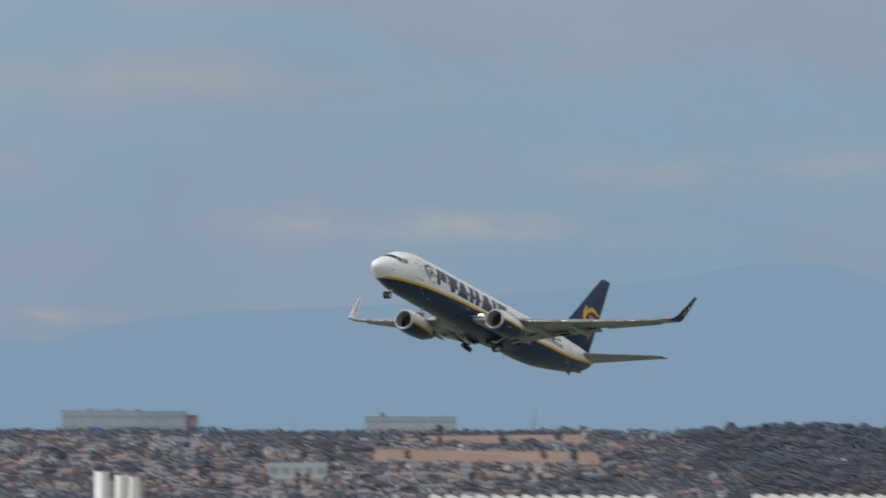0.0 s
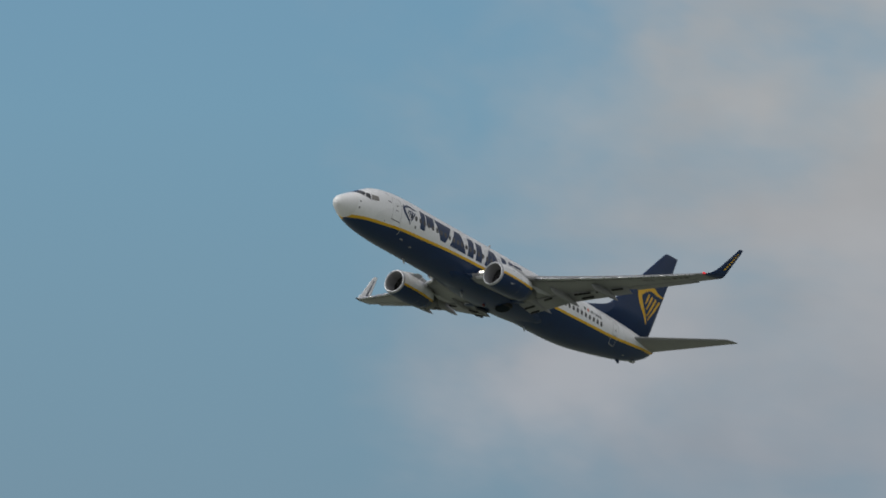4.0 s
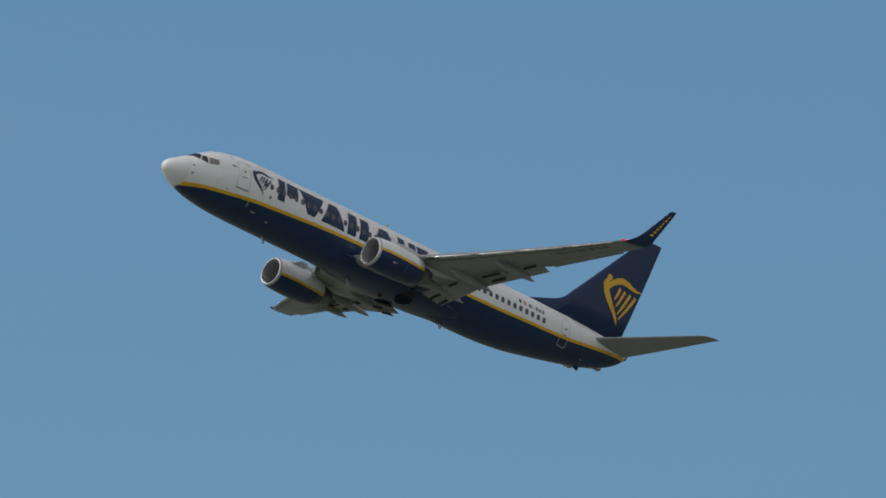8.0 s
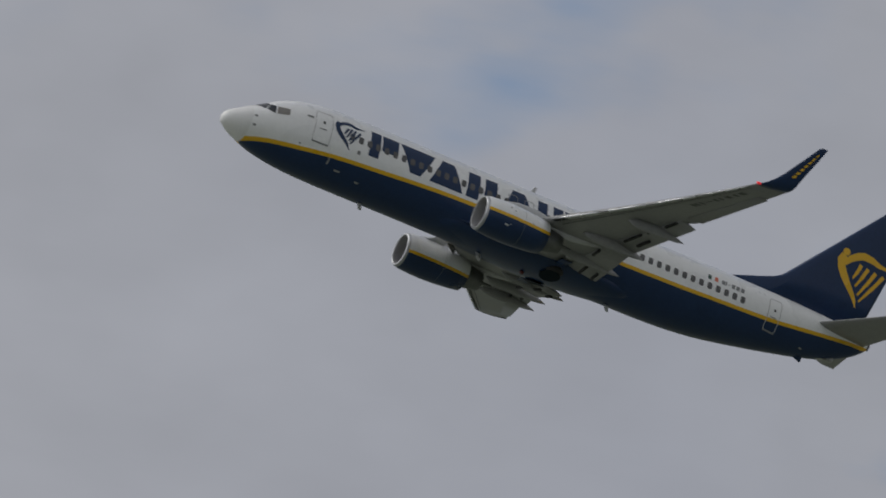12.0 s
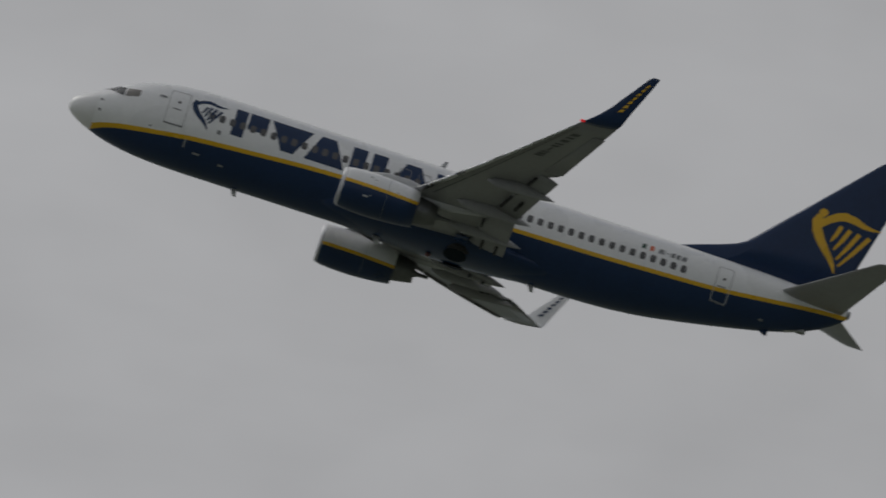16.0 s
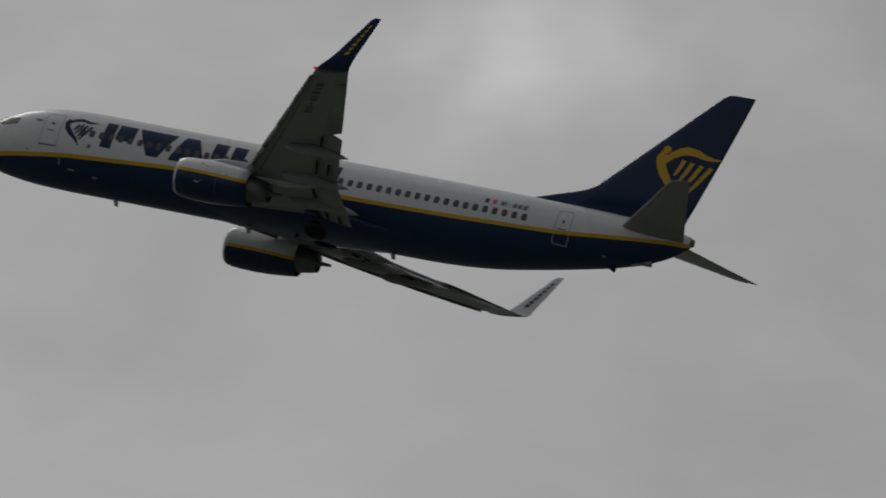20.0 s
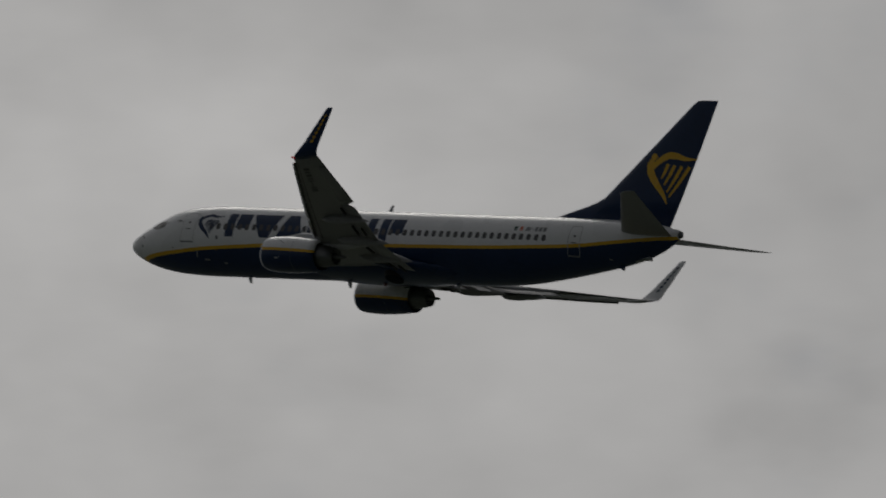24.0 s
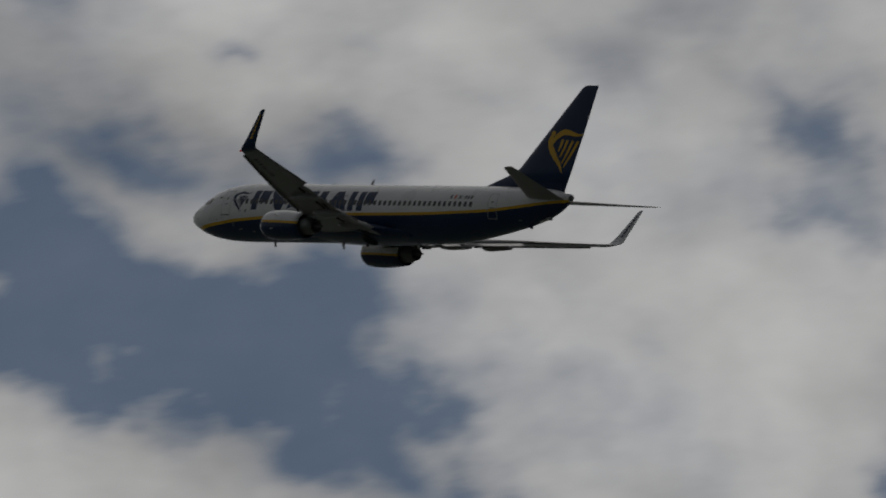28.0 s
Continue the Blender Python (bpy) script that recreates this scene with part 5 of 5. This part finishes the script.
def block(name, label, w, d, h, mat, storeys, bays, category="building", window_h=0.5, base=-3.0, roof_mat=None):
    """A flat-roofed block with rows of windows on its near face."""
    ob = tagged(new(name), label, category)
    part("wall", box_bm(-w / 2, w / 2, -d / 2, d / 2, base, h, 0.04), mat, ob, smooth=False)
    part("roof", box_bm(-w / 2 - 0.1, w / 2 + 0.1, -d / 2 - 0.1, d / 2 + 0.1, h, h + 0.25, 0.03), roof_mat or mat, ob, smooth=False)
    for s in range(storeys):
        z = h * (s + 0.5) / storeys
        for k in range(bays):
            x = -w / 2 + w * (k + 0.5) / bays
            ww = w / bays * 0.34
            hh = h / storeys * window_h / 2
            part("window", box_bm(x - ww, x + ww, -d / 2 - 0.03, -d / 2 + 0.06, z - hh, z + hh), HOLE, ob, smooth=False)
    return ob


def tree(seed, height, leaf, label):
    rng = random.Random(seed)
    ob = tagged(new("tree"), label, "tree", "trees on the hill")
    bm = bmesh.new()
    bmesh.ops.create_cone(bm, cap_ends=True, segments=7, radius1=height * 0.035, radius2=height * 0.012, depth=height * 0.7, matrix=Matrix.Translation((0, 0, height * 0.33)))
    for k in range(6):
        a = rng.uniform(0, 6.28)
        bmesh.ops.create_cone(bm, cap_ends=False, segments=5, radius1=height * 0.014, radius2=height * 0.004, depth=height * 0.4,
                              matrix=Matrix.Translation((0, 0, height * (0.35 + 0.06 * k))) @ Matrix.Rotation(a, 4, "Z") @ Matrix.Rotation(radians(48), 4, "Y") @ Matrix.Translation((0, 0, height * 0.2)))
    part("trunk", bm, BARK, ob)
    bm = bmesh.new()
    for k in range(64):
        a, r = rng.uniform(0, 6.28), math.sqrt(rng.random())
        z = rng.uniform(0.28, 1.0)
        rad = height * 0.32 * r * math.sin(math.pi * min(1, (z - 0.2) / 0.9)) ** 0.6
        s = height * rng.uniform(0.045, 0.10)
        m = Matrix.Translation((rad * math.cos(a), rad * math.sin(a), height * z)) @ Matrix.Rotation(rng.uniform(0, 3), 4, "X") @ Matrix.Diagonal((s, s * rng.uniform(0.5, 1), s * rng.uniform(0.4, 0.9), 1))
        made = bmesh.ops.create_icosphere(bm, subdivisions=1, radius=1, matrix=m)
        for v in made["verts"]:
            v.co += Vector((rng.gauss(0, 1), rng.gauss(0, 1), rng.gauss(0, 1))) * s * 0.2
    part("crown", bm, leaf, ob, smooth=False)
    return ob


# ploughed fields between the gardens: u from, u to, v from, v to
FIELDS = [(4425, 4500, -34, 6), (4300, 4370, -36, 18), (4545, 4640, -66, -42), (4190, 4235, -25, 12)]


def bare(u, v):
    """Where nothing grows: the fields and the ground before the long block."""
    if (44 < v < 108 and u > 4540) or (v > -10 and u > 4575) or (27 < v < 43 and 4120 < u < 4200):
        return True
    return any(a - 4 < u < b and c < v < d for a, b, c, d in FIELDS)


def build_fields():
    for a, b, c, d in FIELDS:
        bm = bmesh.new()
        rows = []
        for i in range(13):
            for_u = a + (b - a) * i / 12
            row = []
            for j in range(21):
                w = c + (d - c) * j / 20 + 1.5 * noise.noise((for_u / 20, 3, 1))
                x, y, z = spot(for_u, w)
                row.append(bm.verts.new((x, y, z + 0.25 + 0.06 * (j % 2))))
            rows.append(row)
        for i in range(12):
            for j in range(20):
                bm.faces.new((rows[i][j], rows[i + 1][j], rows[i + 1][j + 1], rows[i][j + 1]))
        bmesh.ops.recalc_face_normals(bm, faces=bm.faces)
        tagged(part("field", bm, SOIL, None, smooth=False), "brown ploughed field on the hillside", "field", kind="structure")


def woodland():
    rng = random.Random(4)
    verts, faces = [], []
    base = bmesh.new()
    bmesh.ops.create_icosphere(base, subdivisions=1, radius=1)
    pts = [v.co.copy() for v in base.verts]
    tris = [[v.index for v in f.verts] for f in base.faces]
    base.free()
    def blob(x, y, z, s):
        o = len(verts)
        for p in pts:
            j = 1 + rng.uniform(-0.3, 0.3)
            verts.append((x + p.x * s * j * 1.2, y + p.y * s * j, z + p.z * s * j * 0.9))
        faces.extend([o + i for i in t] for t in tris)

    for k in range(40000):
        u = rng.uniform(3950, 4640)
        v = rng.uniform(-150, 170)
        if bare(u, v):
            continue
        # thick woods on one slope, hedges and gardens elsewhere
        dense = 0.8 if v < -56 else 0.74 + 0.5 * noise.noise((u / 60, v / 22, 2))
        if rng.random() > dense:
            continue
        x, y, z = spot(u, v)
        blob(x, y, z + rng.uniform(0.0, 1.4) * (1 + 0.6 * noise.noise((u / 25, v / 6, 4))), rng.uniform(0.22, 0.52))
    # rounded crowns in the thick woods and along the crest
    for k in range(520):
        u, v = rng.uniform(3980, 4640), rng.uniform(-140, -60)
        if k % 4 == 0:
            v = rng.uniform(-54, 125)
        if bare(u, v):
            continue
        if (v > -10 and u > 4400) or (v > -66 and u > 4480):
            continue
        wide, tall = rng.uniform(1.3, 3.4), rng.uniform(1.4, 3.8) * (1.0 if v < -54 else 0.7)
        for m in range(int(34 * wide)):
            a, w = rng.uniform(0, 6.28), rng.uniform(-0.2, 1.0)
            r = wide * math.sqrt(max(0.05, 1 - w * w)) * rng.uniform(0.8, 1.1)
            x, y, z = spot(u + r * math.cos(a), v + r * math.sin(a))
            blob(x, y, z + tall * (0.45 + 0.55 * w), rng.uniform(0.18, 0.42))
    me = bpy.data.meshes.new("woodland")
    me.from_pydata(verts, [], faces)
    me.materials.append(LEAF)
    me.shade_smooth()
    tagged(new("woodland", me), "dark bushes and woods covering the hillside", "woods", kind="stuff")


def build_town():
    rng = random.Random(11)
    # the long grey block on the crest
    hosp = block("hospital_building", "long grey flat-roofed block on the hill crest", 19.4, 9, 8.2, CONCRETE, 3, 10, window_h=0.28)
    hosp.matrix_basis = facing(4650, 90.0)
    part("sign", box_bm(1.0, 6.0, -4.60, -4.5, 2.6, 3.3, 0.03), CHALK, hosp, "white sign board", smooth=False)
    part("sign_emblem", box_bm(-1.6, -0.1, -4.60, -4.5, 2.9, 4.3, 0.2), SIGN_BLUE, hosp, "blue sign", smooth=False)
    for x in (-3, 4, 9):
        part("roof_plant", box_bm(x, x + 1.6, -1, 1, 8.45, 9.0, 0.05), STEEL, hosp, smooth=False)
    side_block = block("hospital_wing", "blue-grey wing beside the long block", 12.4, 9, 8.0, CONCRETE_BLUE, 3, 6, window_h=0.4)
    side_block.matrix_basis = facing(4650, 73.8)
    red = block("red_clad_building", "small red clad block at the end of the wing", 2.6, 8, 7.0, REDWALL, 2, 1)
    red.matrix_basis = facing(4651, 66.2)
    for k in range(6):
        pod = block("podium_building", "low white building before the long block", 4.6 + (k % 2), 4, 1.5, CHALK, 1, 4, window_h=0.4)
        pod.matrix_basis = facing(4632, 97 - 6.1 * k)
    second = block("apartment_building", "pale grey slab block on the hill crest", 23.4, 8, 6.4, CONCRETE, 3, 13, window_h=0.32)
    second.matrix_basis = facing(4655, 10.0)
    part("roof_plant", box_bm(-8, -6.6, -1, 1, 6.65, 7.7, 0.05), STEEL, second, smooth=False)
    low = block("pavilion", "low dark building on the hill crest", 10, 6, 2.6, CONCRETE_BLUE, 1, 5)
    low.matrix_basis = facing(4640, -24)
    part("roof_light", box_bm(-1.8, 2.0, -2, 2, 2.86, 3.3, 0.05), CHALK, low, smooth=False)
    for u, v, h in ((4655, -21.8, 9.5), (4650, 56, 4.5), (4650, 40, 6.0), (4645, 46, 4.0), (4650, -105.5, 6.0), (4640, -8, 4.0), (4650, -40, 3.5)):
        mast = tagged(new("antenna_mast"), "thin grey antenna mast on the skyline", "mast", "masts on the skyline")
        bm = bmesh.new()
        bmesh.ops.create_cone(bm, cap_ends=True, segments=6, radius1=0.28, radius2=0.10, depth=h, matrix=Matrix.Translation((0, 0, h / 2)))
        part("pole", bm, STEEL, mast)
        part("cross_arm", box_bm(-0.6, 0.6, -0.05, 0.05, h * 0.8, h * 0.8 + 0.12), STEEL, mast, smooth=False)
        mast.matrix_basis = facing(u, v)
    # white towers low on the slope
    for v, w, h, u in ((71.6, 2.0, 12.0, 3720), (67.6, 1.4, 11.3, 3725), (65.0, 1.0, 10.9, 3728)):
        t = block("tower_block", "white tower block low on the slope", w, 2.2, h, BRIGHT, 0, 1, base=-4)
        t.matrix_basis = facing(u, v, -38)
    t = block("tower_block", "grey tower block with balconies low on the slope", 8.6, 5, 10.0, STONE, 6, 6, window_h=0.5, base=-4)
    t.matrix_basis = facing(3735, 67.5)
    green = block("school_building", "pale green flat-roofed building with a wide roof", 13.5, 7, 3.2, TEAL, 1, 5, roof_mat=CHALK)
    green.matrix_basis = facing(4190, 35.2)
    # rows of white saw-tooth roofs at the foot of the slope
    for v0, n, lift in ((4.0, 15, 8.4), (-71, 11, 8.8)):
        hall = tagged(new("factory_hall"), "long hall with white saw-tooth roofs", "factory")
        part("wall", box_bm(-n * 1.55, n * 1.55, -5, 5, -3, lift - 0.1), CONCRETE, hall, smooth=False)
        for k in range(n):
            bm = bmesh.new()
            x = -n * 1.55 + 3.1 * k
            ring = [(x + 0.1, lift - 0.1), (x + 3.0, lift - 0.1), (x + 3.0, lift + 0.2), (x + 0.8, lift + 1.0), (x + 0.1, lift + 0.75)]
            skin(bm, [[(px, y, pz) for px, pz in ring] for y in (-5, 5)])
            part("roof_bay", tidy(bm), BRIGHT, hall, "white saw-tooth roof bay", smooth=False)
        hall.matrix_basis = facing(3640, v0 - n * 1.55 + (0 if n == 15 else 10))
    # houses
    kinds = [house(*k) for k in ((CREAM, TILE, 3.0, 2.6, 1.7, 0.75, "cream house with a brown tiled roof"), (CHALK, TILE_PALE, 3.5, 2.6, 1.7, 0.75, "white house with a pale tiled roof"),
                                 (OCHRE, TILE, 2.8, 2.6, 2.3, 0.75, "ochre two-storey house with a brown roof"), (STONE, SLATE, 3.2, 2.6, 1.7, 0.9, "grey house with a slate roof"),
                                 (CHALK, SLATE, 4.0, 2.8, 2.3, 0.8, "white two-storey house with a slate roof"), (CREAM, TILE_PALE, 4.8, 3.0, 1.6, 0.8, "long cream house with a pale roof"))]
    first = [(4330, 88), (4180, 20), (4280, 55), (4420, -15), (4090, 48), (4240, 96)]
    spots = []
    for ob, (u, v) in zip(kinds, first):
        ob.matrix_basis = facing(u, v, rng.uniform(-30, 30))
        spots.append((u, v))
    tries = 0
    while len(spots) < 285 and tries < 9000:
        tries += 1
        u, v = rng.uniform(4000, 4525), rng.uniform(-120, 118)
        if bare(u, v) or (v > -12 and u > 4450):
            continue
        if v < -8 and rng.random() < (0.75 if v > -56 else 0.95):
            continue
        if any(abs(u - a) < 8 and abs(v - b) < 2.4 for a, b in spots) or (noise.noise((u / 140 + 3, v / 60, 9)) > 0.22 and rng.random() < 0.8):
            continue
        spots.append((u, v))
        copy_thing(kinds[rng.choice((0, 1, 1, 2, 3, 4, 4, 5))], facing(u, v, rng.choice((0, 0, 90, 45, -30)) + rng.uniform(-15, 15)))
    white = house(CHALK, CHALK, 4.4, 4.0, 2.6, 0.9, "white house standing alone among dark trees")
    white.matrix_basis = facing(4290, -95)
    # trees on the crest and among the houses
    trees = [tree(1, 3.6, LEAF, "dark evergreen tree on the hill"), tree(2, 2.7, LEAF, "dark rounded tree on the hill"), tree(3, 3.0, LEAF_DRY, "bare brown winter tree on the hill")]
    for ob, (u, v) in zip(trees, ((4632, -66), (4628, 22), (4600, 60))):
        ob.matrix_basis = facing(u, v)
    for k in range(120):
        if k < 75:
            u, v = rng.uniform(4605, 4650), rng.uniform(-118, -28 if k < 55 else 115)
        else:
            u, v = rng.uniform(4020, 4600), rng.uniform(-30, 115)
        if (44 < v < 108 and u > 4500) or -68 < v < -38:
            continue
        copy_thing(trees[rng.choice((0, 0, 1, 1, 2) if v < 0 else (0, 1, 2, 2))], facing(u, v, rng.uniform(0, 360), -0.6))
    woodland()
    build_fields()


build_town()

# ---- what moves ----
def motions():
    walk(airliner, [(t, pose(x, y, z, bank, -pitch, 180 + heading)) for t, x, y, z, heading, pitch, bank in FLIGHT])
    for side in (1, -1):
        leg, hinge = GEAR[side]
        rows = []
        for t, a in ((-0.1, 54), (0, 58), (0.5, 74), (1.0, 86), (1.4, 91), (2, 91), (28, 91)):
            rows.append((t, pose(*hinge, -side * a, 0, 0)))
        walk(leg, rows)
    leg, hinge = GEAR[0]
    walk(leg, [(t, pose(*hinge, 0, -a, 0)) for t, a in ((-0.1, 40), (0, 42), (0.5, 55), (1.0, 68), (1.5, 84), (2.0, 95), (2.5, 95), (28, 95))])


motions()
